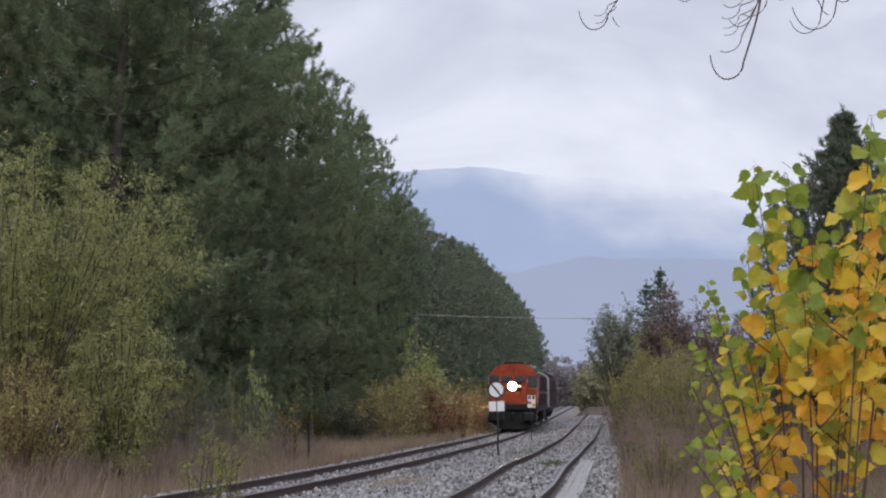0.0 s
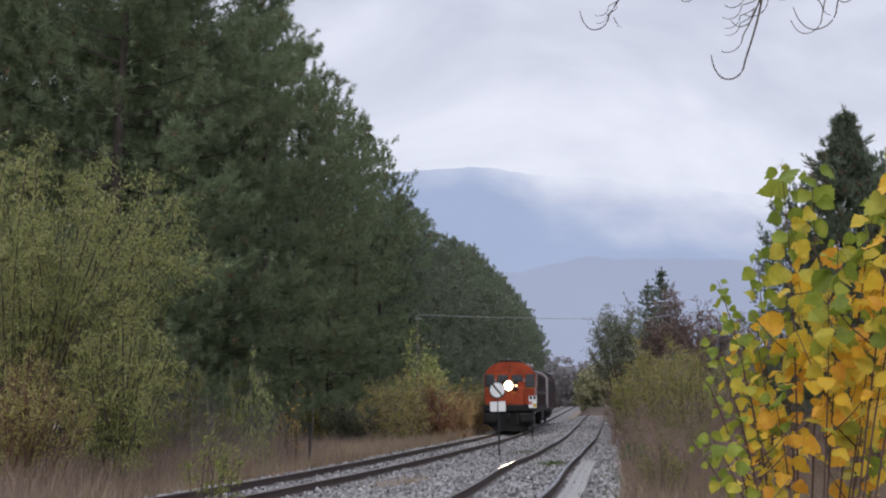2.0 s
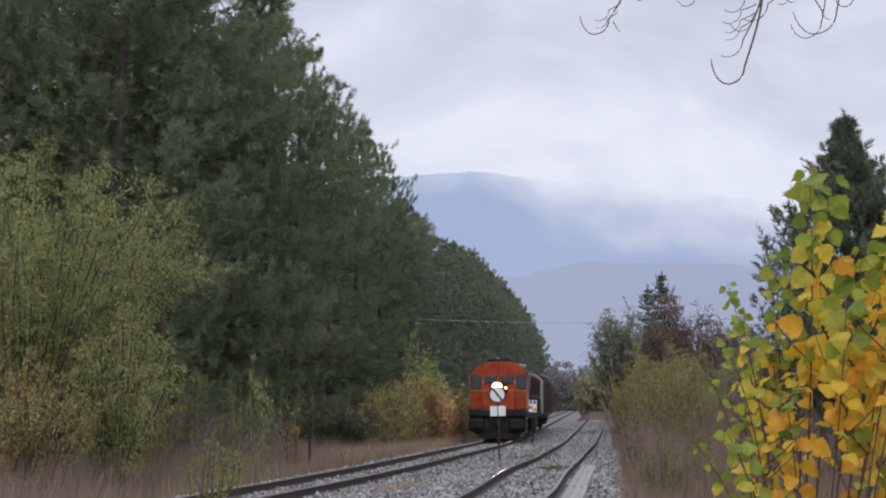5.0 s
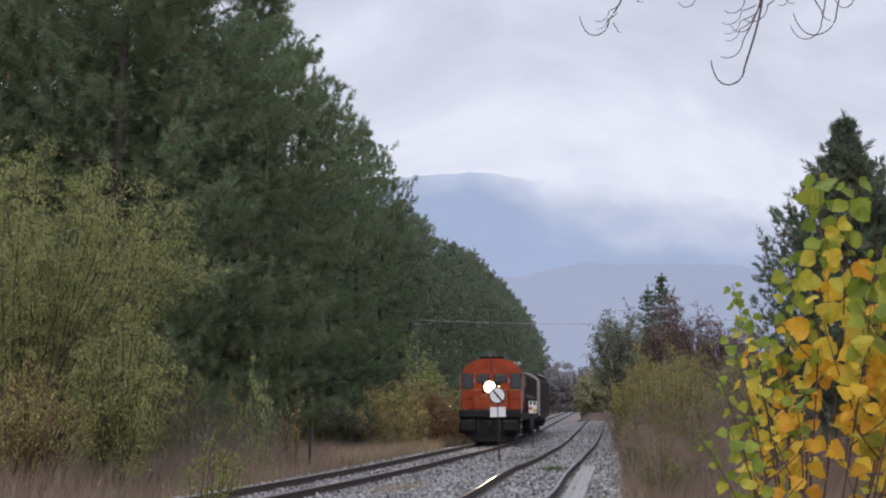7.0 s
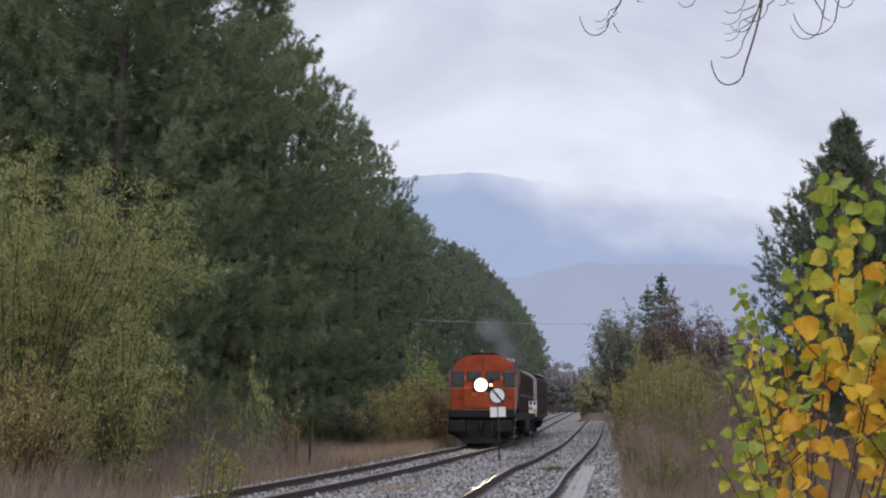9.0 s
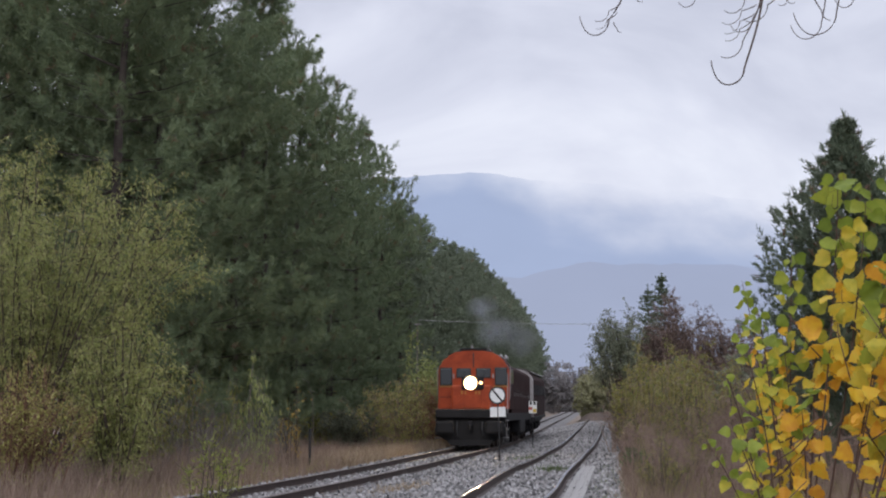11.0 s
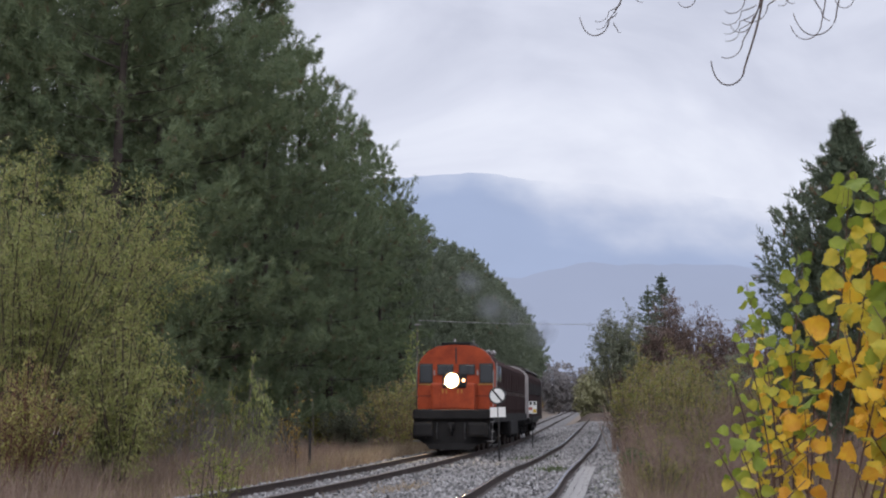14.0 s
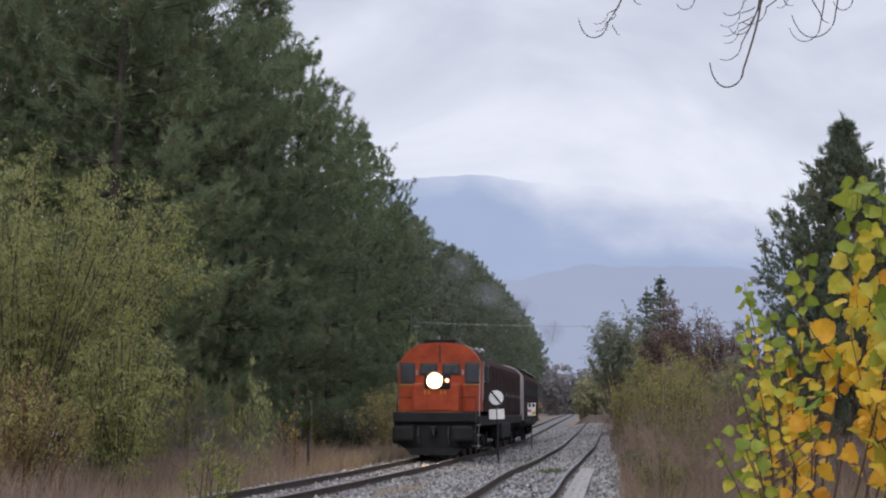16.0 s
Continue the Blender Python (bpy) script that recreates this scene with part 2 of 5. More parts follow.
# ---- mesh helpers ----
class Mesh:
    """Collects vertices and faces fast; each face may have its material's number."""

    def __init__(self):
        self.v, self.f, self.m = [], [], []

    def add(self, verts, faces, m=0):
        o = len(self.v)
        self.v.extend(verts)
        self.f.extend(tuple(i + o for i in f) for f in faces)
        self.m.extend([m] * len(faces))

    def box(self, c, s, m=0, bevel=0.0, rot=None):
        """A box with its edges taken off by bevel."""
        bm = bmesh.new()
        bmesh.ops.create_cube(bm, size=1)
        bmesh.ops.scale(bm, vec=s, verts=bm.verts)
        if bevel:
            bmesh.ops.bevel(bm, geom=bm.edges[:], offset=bevel, segments=2, affect="EDGES", profile=0.6)
        self.take(bm, (rot.to_4x4() if rot else Matrix()) , c, m)

    def take(self, bm, mx, c, m=0):
        bm.verts.index_update()
        self.add([tuple((mx @ v.co) + Vector(c)) for v in bm.verts], [tuple(v.index for v in f.verts) for f in bm.faces], m)
        bm.free()

    def tube(self, pts, radii, sides=6, m=0, caps=True):
        """A tapered tube through the points."""
        n = len(pts)
        ring = []
        up = Vector((0.31, 0.17, 0.93))
        vs, fs = [], []
        for i, p in enumerate(pts):
            p = Vector(p)
            d = Vector(pts[min(i + 1, n - 1)]) - Vector(pts[max(i - 1, 0)])
            if d.length < 1e-9:
                d = Vector((0, 0, 1))
            d.normalize()
            a = d.cross(up if abs(d.dot(up)) < 0.95 else Vector((1, 0, 0))).normalized()
            b = d.cross(a)
            r = radii[i] if hasattr(radii, "__len__") else radii
            for k in range(sides):
                w = 2 * math.pi * k / sides
                vs.append(tuple(p + a * (r * math.cos(w)) + b * (r * math.sin(w))))
        for i in range(n - 1):
            for k in range(sides):
                k2 = (k + 1) % sides
                fs.append((i * sides + k, i * sides + k2, (i + 1) * sides + k2, (i + 1) * sides + k))
        if caps:
            fs.append(tuple(range(sides))[::-1])
            fs.append(tuple((n - 1) * sides + k for k in range(sides)))
        self.add(vs, fs, m)

    def cyl(self, c, r, depth, axis="z", sides=16, m=0, r2=None):
        w = {"x": Vector((1, 0, 0)), "y": Vector((0, 1, 0)), "z": Vector((0, 0, 1))}[axis] * (depth / 2)
        c = Vector(c)
        self.tube([c - w, c + w], [r, r if r2 is None else r2], sides, m)

    def prism(self, outline, y0, y1, m=0, axis="y"):
        """An outline of (x, z) pushed from y0 to y1."""
        n = len(outline)
        vs = [(x, y0, z) for x, z in outline] + [(x, y1, z) for x, z in outline]
        if axis == "x":
            vs = [(y, x, z) for x, y, z in vs]
        fs = [tuple(range(n)), tuple(range(2 * n - 1, n - 1, -1))]
        fs += [(i, n + i, n + (i + 1) % n, (i + 1) % n) for i in range(n)]
        self.add(vs, fs, m)

    def data(self, name, mats, smooth=False):
        me = bpy.data.meshes.new(name)
        me.from_pydata(self.v, [], self.f)
        for x in mats:
            me.materials.append(x)
        if len(mats) > 1:
            me.polygons.foreach_set("material_index", self.m)
        if smooth:
            me.polygons.foreach_set("use_smooth", [True] * len(self.f))
        me.update()
        return me


def part(name, ms, mats, parent=None, label="", smooth=False, at=None):
    mats = mats if isinstance(mats, (list, tuple)) else [mats]
    ob = new(name, ms if isinstance(ms, bpy.types.Mesh) else ms.data(name, mats, smooth))
    if parent:
        ob.parent = parent
    if at is not None:
        ob.matrix_basis = at
    if label:
        ob["label"] = label
    return ob


def thing(name, label, category, at=None, group="", kind=""):
    ob = new(name)
    if at is not None:
        ob.matrix_basis = at
    return tagged(ob, label, category, group, kind)


def smooth_step(a, b, x):
    x = min(1.0, max(0.0, (x - a) / (b - a)))
    return x * x * (3 - 2 * x)


# ---- the plan: two tracks that run away to the north ----
def main_x(y):
    return 0.12 * y - 5.25 - 0.0018 * max(0.0, 62 - max(y, 5.0)) ** 2


def main_z(y):
    return -0.28 * smooth_step(44, 80, y)


def siding_x(y):
    return -1.98 + 0.133 * y + 0.2 * smooth_step(45, 66, y) - 0.12 * smooth_step(26, 20, y)


def siding_z(y):
    return 0.25 - 0.25 * smooth_step(29, 47, y) - 0.08 * math.exp(-((y - 60) / 12.0) ** 2) + 0.2 * smooth_step(75, 116, y)


def ground_z(x, y):
    m, s = main_x(y), siding_x(y)
    zm, zs = main_z(y) - 0.185, siding_z(y) - 0.185
    if x < m + 1.0:
        return zm - 0.35 * smooth_step(1.7, 3.2, m - x) + 0.5 * smooth_step(4, 14, m - x)
    if x < s - 1.0:
        k = (x - m - 1.0) / max(0.1, s - m - 2.0)
        return zm + (zs - zm) * smooth_step(0, 1, k) - 0.08 * math.sin(math.pi * k)
    return zs - 0.18 * smooth_step(1.9, 3.4, x - s) + 0.1 * smooth_step(5, 14, x - s)


def strip(name, ys, columns, material, lift, kind="structure"):
    """A sheet over the ground: rows at ys, and at each row the x places that columns(y) gives."""
    ms = Mesh()
    rows = [[(x, y, ground_z(x, y) + lift) for x in columns(y)] for y in ys]
    w = len(rows[0])
    vs = [p for r in rows for p in r]
    fs = [(i * w + k, i * w + k + 1, (i + 1) * w + k + 1, (i + 1) * w + k) for i in range(len(rows) - 1) for k in range(w - 1)]
    ms.add(vs, fs)
    return tagged(part(name, ms, material, smooth=True), kind=kind)


def lay_ground():
    ys = [-60, -30, -12] + [i * 3.0 for i in range(-2, 55)] + [180, 220, 280, 360, 480, 700, 1200, 2500, 4600]

    def cols(y):
        m, s = main_x(min(y, 400)), siding_x(min(y, 400))
        left = [-4000, -1000, -300, -90, -40, -22, -14, -9, -6, -4.2, -3.2, -2.6, -1.9, -1.2]
        right = [1.2, 1.9, 2.6, 3.4, 4.6, 6.5, 9, 14, 24, 50, 100, 300, 1000, 4000]
        mid = [m + 1.0 + (s - m - 2.0) * k / 5 for k in range(6)]
        return [m + a for a in left] + mid + [s + a for a in right]

    tagged(strip("ground", ys, cols, SOIL, -0.03), "dry brown soil with sparse grass beside the railway", "ground")

    def bed(y):
        m, s = main_x(y), siding_x(y)
        e = 0.12 * noise.noise((y * 0.7, 3.1, 0))
        out = [m - 2.0 + e, m - 1.5, m - 0.7, m, m + 0.7, m + 1.2] + [m + 1.2 + (s - m - 2.4) * k / 5 for k in range(1, 5)]
        if y > 118:
            return out + [m + 1.9 + 0.05 * k for k in range(6)]
        return out + [s - 1.2, s - 0.7, s, s + 0.7, s + 1.3, s + 1.9 - e]

    tagged(strip("ballast_bed", [i * 2.0 for i in range(-3, 60)], bed, BALLAST, 0.0), "grey crushed-stone ballast bed under both tracks", "ballast")

    def bed2(y):
        m = main_x(y)
        return [m - 2.0, m - 1.2, m, m + 1.2, m + 2.0]

    tagged(strip("ballast_far", [118 + i * 8.0 for i in range(0, 39)], bed2, BALLAST, 0.012), "grey crushed-stone ballast of the far main track", "ballast")


def rail(name, xf, zf, off, y0, y1, label, bright=True):
    """One rail: foot, web and head, swept along the track."""
    top = RAILTOP if bright else DULLTOP
    prof = [(-0.075, -0.20), (-0.075, -0.185), (-0.014, -0.16), (-0.013, -0.05), (-0.036, -0.04), (-0.038, -0.008), (-0.03, 0.0),
            (0.03, 0.0), (0.038, -0.008), (0.036, -0.04), (0.013, -0.05), (0.014, -0.16), (0.075, -0.185), (0.075, -0.20)]
    ms = Mesh()
    ys = []
    y = y0
    while y < y1:
        ys.append(y)
        y += 1.2 if y < 60 else 4.0
    ys.append(y1)
    n = len(prof)
    vs = []
    for y in ys:
        dx = (xf(y + 0.5) - xf(y - 0.5))
        k = math.hypot(dx, 1)
        nx, ny = 1 / k, -dx / k
        jig = 0.012 * noise.noise((y * 0.25, off, 1.7))
        for a, b in prof:
            vs.append((xf(y) + nx * (off + a) + jig, y + ny * (off + a), zf(y) + b))
    fs, mi = [], []
    for i in range(len(ys) - 1):
        for k in range(n):
            k2 = (k + 1) % n
            fs.append((i * n + k, i * n + k2, (i + 1) * n + k2, (i + 1) * n + k))
            mi.append(1 if k in (5, 6, 7) else 0)
    ms.v, ms.f, ms.m = vs, fs, mi
    ob = part(name, ms, [RUST, top])
    return tagged(ob, label, "rail", "track rails", "structure")


def lay_tracks():
    for off in (-0.7525, 0.7525):
        rail("rail", main_x, main_z, off, -4, 330, "rusty steel rail of the main line on ballast", False)
        rail("rail", siding_x, siding_z, off, -4, 118.5, "rusty steel rail of the siding with a worn bright head")


lay_ground()
lay_tracks()


def lay_stones():
    """Loose crushed stone on the ballast, nearest first."""
    rng = np.random.default_rng(4)
    n = 29000
    ys = 17 + (rng.random(n) ** 1.9) * 93
    us = rng.random(n)
    base = np.array([(1, 0, 0), (-1, 0, 0), (0, 1, 0), (0, -1, 0), (0, 0, 1), (0, 0, -0.7)], float)
    tri = [(0, 2, 4), (2, 1, 4), (1, 3, 4), (3, 0, 4), (2, 0, 5), (1, 2, 5), (3, 1, 5), (0, 3, 5)]
    ms = Mesh()
    for i in range(n):
        y = float(ys[i])
        m, s = main_x(y), siding_x(y)
        x = m - 2.15 + us[i] * (s + 2.0 - m + 2.15)
        r = 0.024 + 0.034 * rng.random()
        if min(abs(x - m - 0.7525), abs(x - m + 0.7525), abs(x - s - 0.7525), abs(x - s + 0.7525)) < 0.1:
            continue
        z = ground_z(x, y) + 0.008 + 0.014 * rng.random()
        p = base * (r * (0.7 + 0.6 * rng.random((6, 1)))) + rng.normal(0, 0.25 * r, (6, 3))
        a = rng.random() * 6.28
        ca, sa = math.cos(a), math.sin(a)
        ms.add([(x + q[0] * ca - q[1] * sa, y + q[0] * sa + q[1] * ca, z + q[2]) for q in p.tolist()], tri)
    tagged(part("ballast_stones", ms, STONE), "loose grey crushed stones lying over the ballast", "gravel", kind="stuff")


lay_stones()


# ---- plants ----
def tri_data(name, verts, per, mats, index=None):
    """A mesh of many separate small faces with `per` corners each."""
    verts = np.asarray(verts, np.float32).reshape(-1, 3)
    n = len(verts) // per
    me = bpy.data.meshes.new(name)
    me.vertices.add(len(verts))
    me.vertices.foreach_set("co", verts.ravel())
    me.loops.add(len(verts))
    me.loops.foreach_set("vertex_index", np.arange(len(verts), dtype=np.int32))
    me.polygons.add(n)
    me.polygons.foreach_set("loop_start", np.arange(n, dtype=np.int32) * per)
    for x in mats:
        me.materials.append(x)
    if index is not None:
        me.polygons.foreach_set("material_index", np.asarray(index, np.int32))
    me.update(calc_edges=True)
    return me


def unit(a):
    return a / np.maximum(1e-9, np.linalg.norm(a, axis=-1, keepdims=True))


def blades(rng, centres, dirs, count, length, width, spread):
    """Tufts: from each centre a spray of narrow blades round its direction."""
    n = len(centres)
    d = unit(dirs[:, None, :] + spread * rng.normal(size=(n, count, 3)))
    side = unit(np.cross(d, rng.normal(size=(n, count, 3))))
    ln = length * (0.6 + 0.7 * rng.random((n, count, 1)))
    c = centres[:, None, :] + 0.15 * length * rng.normal(size=(n, count, 3))
    a, b, t = c - side * width / 2, c + side * width / 2, c + d * ln
    return np.stack([a, b, t], 2).reshape(-1, 3)


def conifer_data(seed, H, R, low, gap, per_whorl, tufts, count, length, width, rise, shape, spread, material, dead=0.0, lean=0.0, plume=0):
    """Trunk with limbs in whorls, and a crown of needle tufts along the limbs' outer parts."""
    rng = np.random.default_rng(seed)
    wood = Mesh()
    k = 7
    bend = rng.normal(0, 0.12, (k, 2))
    pts = [(bend[i][0] * i / k + lean * (i / k) ** 2, bend[i][1] * i / k, H * 0.98 * i / (k - 1)) for i in range(k)]
    r0 = 0.011 * H + 0.03
    wood.tube(pts, [r0 * (1 - 0.93 * i / (k - 1)) for i in range(k)], 7)
    C, D = [], []
    z = low
    while z < H * 0.985:
        t = z / H
        reach = R * shape(t)
        for j in range(per_whorl):
            a = rng.random() * 6.283
            ln = reach * (0.55 + 0.6 * rng.random() if R > 3.5 else 0.8 + 0.3 * rng.random())
            if plume and rng.random() < 0.12:
                ln *= 1.15
            out = np.array([math.cos(a), math.sin(a), 0.0])
            up = rise * (0.5 + rng.random()) * (0.3 + t)
            p0 = np.array([lean * t * t, 0, z])
            mid = p0 + out * ln * 0.55 + np.array([0, 0, ln * (up * 0.35 - 0.06)])
            end = p0 + out * ln + np.array([0, 0, ln * up * 0.9])
            if ln > (1.3 if plume else 0.8) and (count > 9 or ln > 2.6):
                wood.tube([tuple(p0), tuple(mid * 0.6 + p0 * 0.4), tuple(mid * 0.7 + end * 0.3)], [0.01 + 0.008 * ln, 0.006 + 0.004 * ln, 0.004], 3, caps=False)
            if plume:
                # upright plumes of needles on the outer part of the limb
                m = max(2, int(tufts * (0.35 + 0.65 * ln / R) + rng.random()))
                s = 1.03 - 0.78 * rng.random(m) ** 1.25
                q = np.outer((1 - s) ** 2, p0) + np.outer(2 * s * (1 - s), mid) + np.outer(s * s, end)
                q = q + rng.normal(size=(m, 3)) * (np.array([0.32, 0.32, 0.07]) if R > 3.5 else np.array([0.24, 0.24, 0.1])) * (0.5 + 0.2 * ln)
                axis = unit(out[None, :] * 0.55 + np.array([0, 0, 0.85])[None, :] + 0.38 * rng.normal(size=(m, 3)))
                tall = (0.09 + 0.09 * rng.random(m)) * R * min(1.0, 0.3 + 2.0 * ln / R)
                u = np.linspace(0.0, 1.0, plume)
                C.append((q[:, None, :] + axis[:, None, :] * (tall[:, None] * u[None, :])[:, :, None] + 0.035 * rng.normal(size=(m, plume, 3))).reshape(-1, 3))
                D.append(np.repeat(axis, plume, 0) * 0.75 + (0.5 if R > 3.5 else 0.22) * rng.normal(size=(m * plume, 3)))
                continue
            m = max(3, int(tufts * (0.35 + 0.65 * ln / R)))
            s = 1 - 0.9 * rng.random(m) ** 1.25
            q = np.outer((1 - s) ** 2, p0) + np.outer(2 * s * (1 - s), mid) + np.outer(s * s, end)
            off = rng.normal(size=(m, 3)) * np.array([0.17, 0.17, 0.055]) * (0.6 + 0.22 * ln)
            C.append(q + off)
            D.append(out[None, :] * 0.6 + np.array([0, 0, 0.9])[None, :] + 0.45 * rng.normal(size=(m, 3)))
        z += gap * (0.7 + 0.6 * rng.random()) * (1.0 - 0.35 * t)
    if plume:
        n = 150 * plume
        zz = low + (H * 0.92 - low) * rng.random(n)
        wide = (0.32 if R > 3.5 else 0.42) * R * np.array([shape(v / H) for v in zz])
        C.append(np.stack([lean * (zz / H) ** 2 + rng.normal(size=n) * wide, rng.normal(size=n) * wide, zz], 1))
        D.append(np.array([0, 0, 0.7]) + rng.normal(size=(n, 3)))
    C.append(np.array([[lean, 0, H * (0.95 + 0.009 * i)] for i in range(8)]))
    D.append(np.tile([[0, 0, 1.0]], (8, 1)))
    C, D = np.concatenate(C), np.concatenate(D)
    v = blades(rng, C, unit(D), count, length, width, spread)
    idx = np.zeros(len(v) // 3, np.int32)
    mats = [material]
    if dead:
        mats.append(BROWN_NEEDLES)
        flag = (rng.random(len(C)) < dead)
        idx = np.repeat(flag.astype(np.int32), count)
    return wood.data("trunk", [BARK], True), tri_data("crown", v, 3, mats, idx)


def plant(name, data, x, y, label, category, group="", turn=0.0, size=1.0, z=None):
    """A tree or shrub: trunk (or stems) and crown under one root at its foot."""
    z = ground_z(x, y) - 0.05 if z is None else z
    ob = thing(name, label, category, pose(x, y, z, 0, 0, turn) @ Matrix.Scale(size, 4), group)
    names = ("trunk", "crown") if len(data) == 2 else ("trunk",)
    for nm, me in zip(names, data):
        part(nm, me, [], ob)
    return ob


def pine_shape(t):
    return min(1.0, 0.75 + t) * min(1.0, 1.75 * max(0.0, 1 - t) ** 0.62)


def cone(t):
    return max(0.0, 1 - t) + 0.015


def spire(t):
    return max(0.01, min(1.0, 2.0 * (1 - t) - 0.1))


PINES = [conifer_data(11 + i, 20.0, (4.0, 3.7, 4.2, 3.9)[i], (1.4, 1.8, 1.2, 2.0)[i], 1.12, 6, 9.6, 9, 0.27, 0.036, 0.42, pine_shape, 0.45,
                      NEEDLES, 0.025, (0.3, -0.4, 0.0, 0.5)[i], 8) for i in range(4)]
FARPINES = [conifer_data(31 + i, 20.0, 3.9, 1.2, 1.25, 6, 6.2, 6, 0.36, 0.095, 0.42, pine_shape, 0.55, NEEDLES_HAZED, 0.01, plume=5) for i in range(2)]
DISTANT = [conifer_data(35 + i, 20.0, 3.9, 1.0, 1.3, 6, 4.4, 6, 0.42, 0.17, 0.42, pine_shape, 0.6, NEEDLES_HAZED, plume=4) for i in range(2)]


def pine_edge(y):
    """Where the lowest limbs of the front row end."""
    return pine_row(y) + 2.6


def pine_row(y):
    """The line of the front row's trunks, beside the main track."""
    return 0.12 * y - 15.3


def pine_top(y):
    return float(np.interp(y, (41, 59, 66, 74, 83, 92, 98, 106, 123, 151, 194, 226, 261, 295, 330),
                           (22.0, 20.4, 20.4, 19.3, 20.0, 18.3, 17.8, 17.5, 18.2, 19.5, 20.3, 20.3, 19.7, 18.8, 17.6)))


def plant_pines():
    rng = random.Random(7)
    label = "tall dark green black pine with a dense crown beside the railway"
    far = "distant dark green pine of the trackside row"
    # front row, with the gap in it after the near stand
    rows = [41.0, 45.2, 49.8, 54.6, 59.5, 65.9, 73.7, 83.0, 91.7, 98.6, 105.0, 123.0, 130.0, 137.0, 144.5, 151.5, 158.0, 164.0, 171.0, 179.0, 186.5, 194.0]
    rows += [203.0, 212.0, 221.0, 231.0, 241.0, 251.0, 262.0, 273.0, 284.0, 296.0, 308.0, 320.0]
    for i, y in enumerate(rows):
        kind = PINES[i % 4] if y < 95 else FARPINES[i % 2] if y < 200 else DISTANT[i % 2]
        x = pine_row(y) + rng.uniform(-0.3, 0.3)
        plant("pine_tree", kind, x, y, label if y < 200 else far, "tree", "row of pines", rng.uniform(0, 360), pine_top(y) / 20.2 * rng.uniform(0.985, 1.015))
    # second row that closes the stand behind
    i, y = 0, 43.0
    while y < 210:
        x = pine_row(y) - 5.0 + rng.uniform(-1, 1)
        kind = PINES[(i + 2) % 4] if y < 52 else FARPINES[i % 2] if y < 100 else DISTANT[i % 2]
        plant("pine_tree", kind, x, y, label, "tree", "row of pines", rng.uniform(0, 360), pine_top(y) / 20.2 * rng.uniform(0.95, 1.05))
        i += 1
        y += rng.uniform(4.6, 6.0) * (1 if y < 110 else 1.6)
    # third row, deep in the stand
    y = 46.0
    while y < 100:
        plant("pine_tree", FARPINES[i % 2], pine_row(y) - 10.0 + rng.uniform(-1, 1), y, label, "tree", "row of pines", i * 50.0, pine_top(y) / 20.2 * 1.1)
        i += 1
        y += 5.5


plant_pines()


def shrub_data(seed, h, rx, rz, stems, twigs, leaves, leaf_l, leaf_w, mat_leaf, droop=0.3, low=0.15, wood=None, twig_len=0.5, bare=0.0, up=0.6, ry=None, base=0.25, thick=0.02, drop=0.45):
    """Stems that fan out from a foot, twigs on them, and many single leaves on the twigs."""
    rng = np.random.default_rng(seed)
    ms = Mesh()
    P, DR = [], []
    ry = ry or rx
    for s in range(stems):
        a = rng.random() * 6.283
        q = rng.random() ** 0.55
        hz = h * (1 - drop * q * q) * (0.72 + 0.3 * rng.random())
        end = np.array([math.cos(a) * rx * q, math.sin(a) * ry * q, hz])
        p0 = np.array([math.cos(a) * base * rx * rng.random(), math.sin(a) * base * ry * rng.random(), 0])
        mid = p0 * 0.5 + end * 0.5 + np.array([-math.cos(a) * rx * 0.12, -math.sin(a) * ry * 0.12, h * 0.08]) + rng.normal(0, 0.05 * h, 3) * (1, 1, 0.4)
        ts = np.linspace(0, 1, 6)
        pts = [(1 - t) ** 2 * p0 + 2 * t * (1 - t) * mid + t * t * end for t in ts]
        ms.tube([tuple(p) for p in pts], [thick * (1 - 0.85 * t) + 0.003 for t in ts], 4, caps=False)
        for w in range(twigs):
            t = low + (1 - low) * rng.random() ** 0.8
            q0 = (1 - t) ** 2 * p0 + 2 * t * (1 - t) * mid + t * t * end
            d = unit(np.array([rng.normal(), rng.normal(), up + 0.5 * rng.normal()]) + 0.4 * np.array([math.cos(a), math.sin(a), 0]))
            ln = twig_len * (0.5 + rng.random())
            q1 = q0 + d * ln + np.array([0, 0, -droop * ln * 0.5])
            ms.tube([tuple(q0), tuple(q1)], [0.006, 0.002], 3, caps=False)
            if rng.random() < bare:
                continue
            k = leaves
            u = rng.random(k)[:, None]
            P.append(q0 + u * (q1 - q0) + rng.normal(0, 0.05, (k, 3)) * twig_len * 2)
            DR.append(np.tile(d, (k, 1)))
    P, DR = np.concatenate(P), np.concatenate(DR)
    n = len(P)
    d = unit(DR * 0.5 + rng.normal(size=(n, 3)) * 0.7 + np.array([0, 0, -droop * 2]))
    side = unit(np.cross(d, rng.normal(size=(n, 3))))
    ln = leaf_l * (0.6 + 0.7 * rng.random((n, 1)))
    wd = leaf_w * (0.6 + 0.7 * rng.random((n, 1)))
    bend = np.cross(d, side) * ln * 0.15 * rng.normal(size=(n, 1))
    v = np.stack([P, P + d * ln * 0.45 + side * wd / 2 + bend, P + d * ln, P + d * ln * 0.45 - side * wd / 2 + bend], 1).reshape(-1, 3)
    return ms.data("trunk", [wood or TWIG], True), tri_data("crown", v, 4, [mat_leaf])


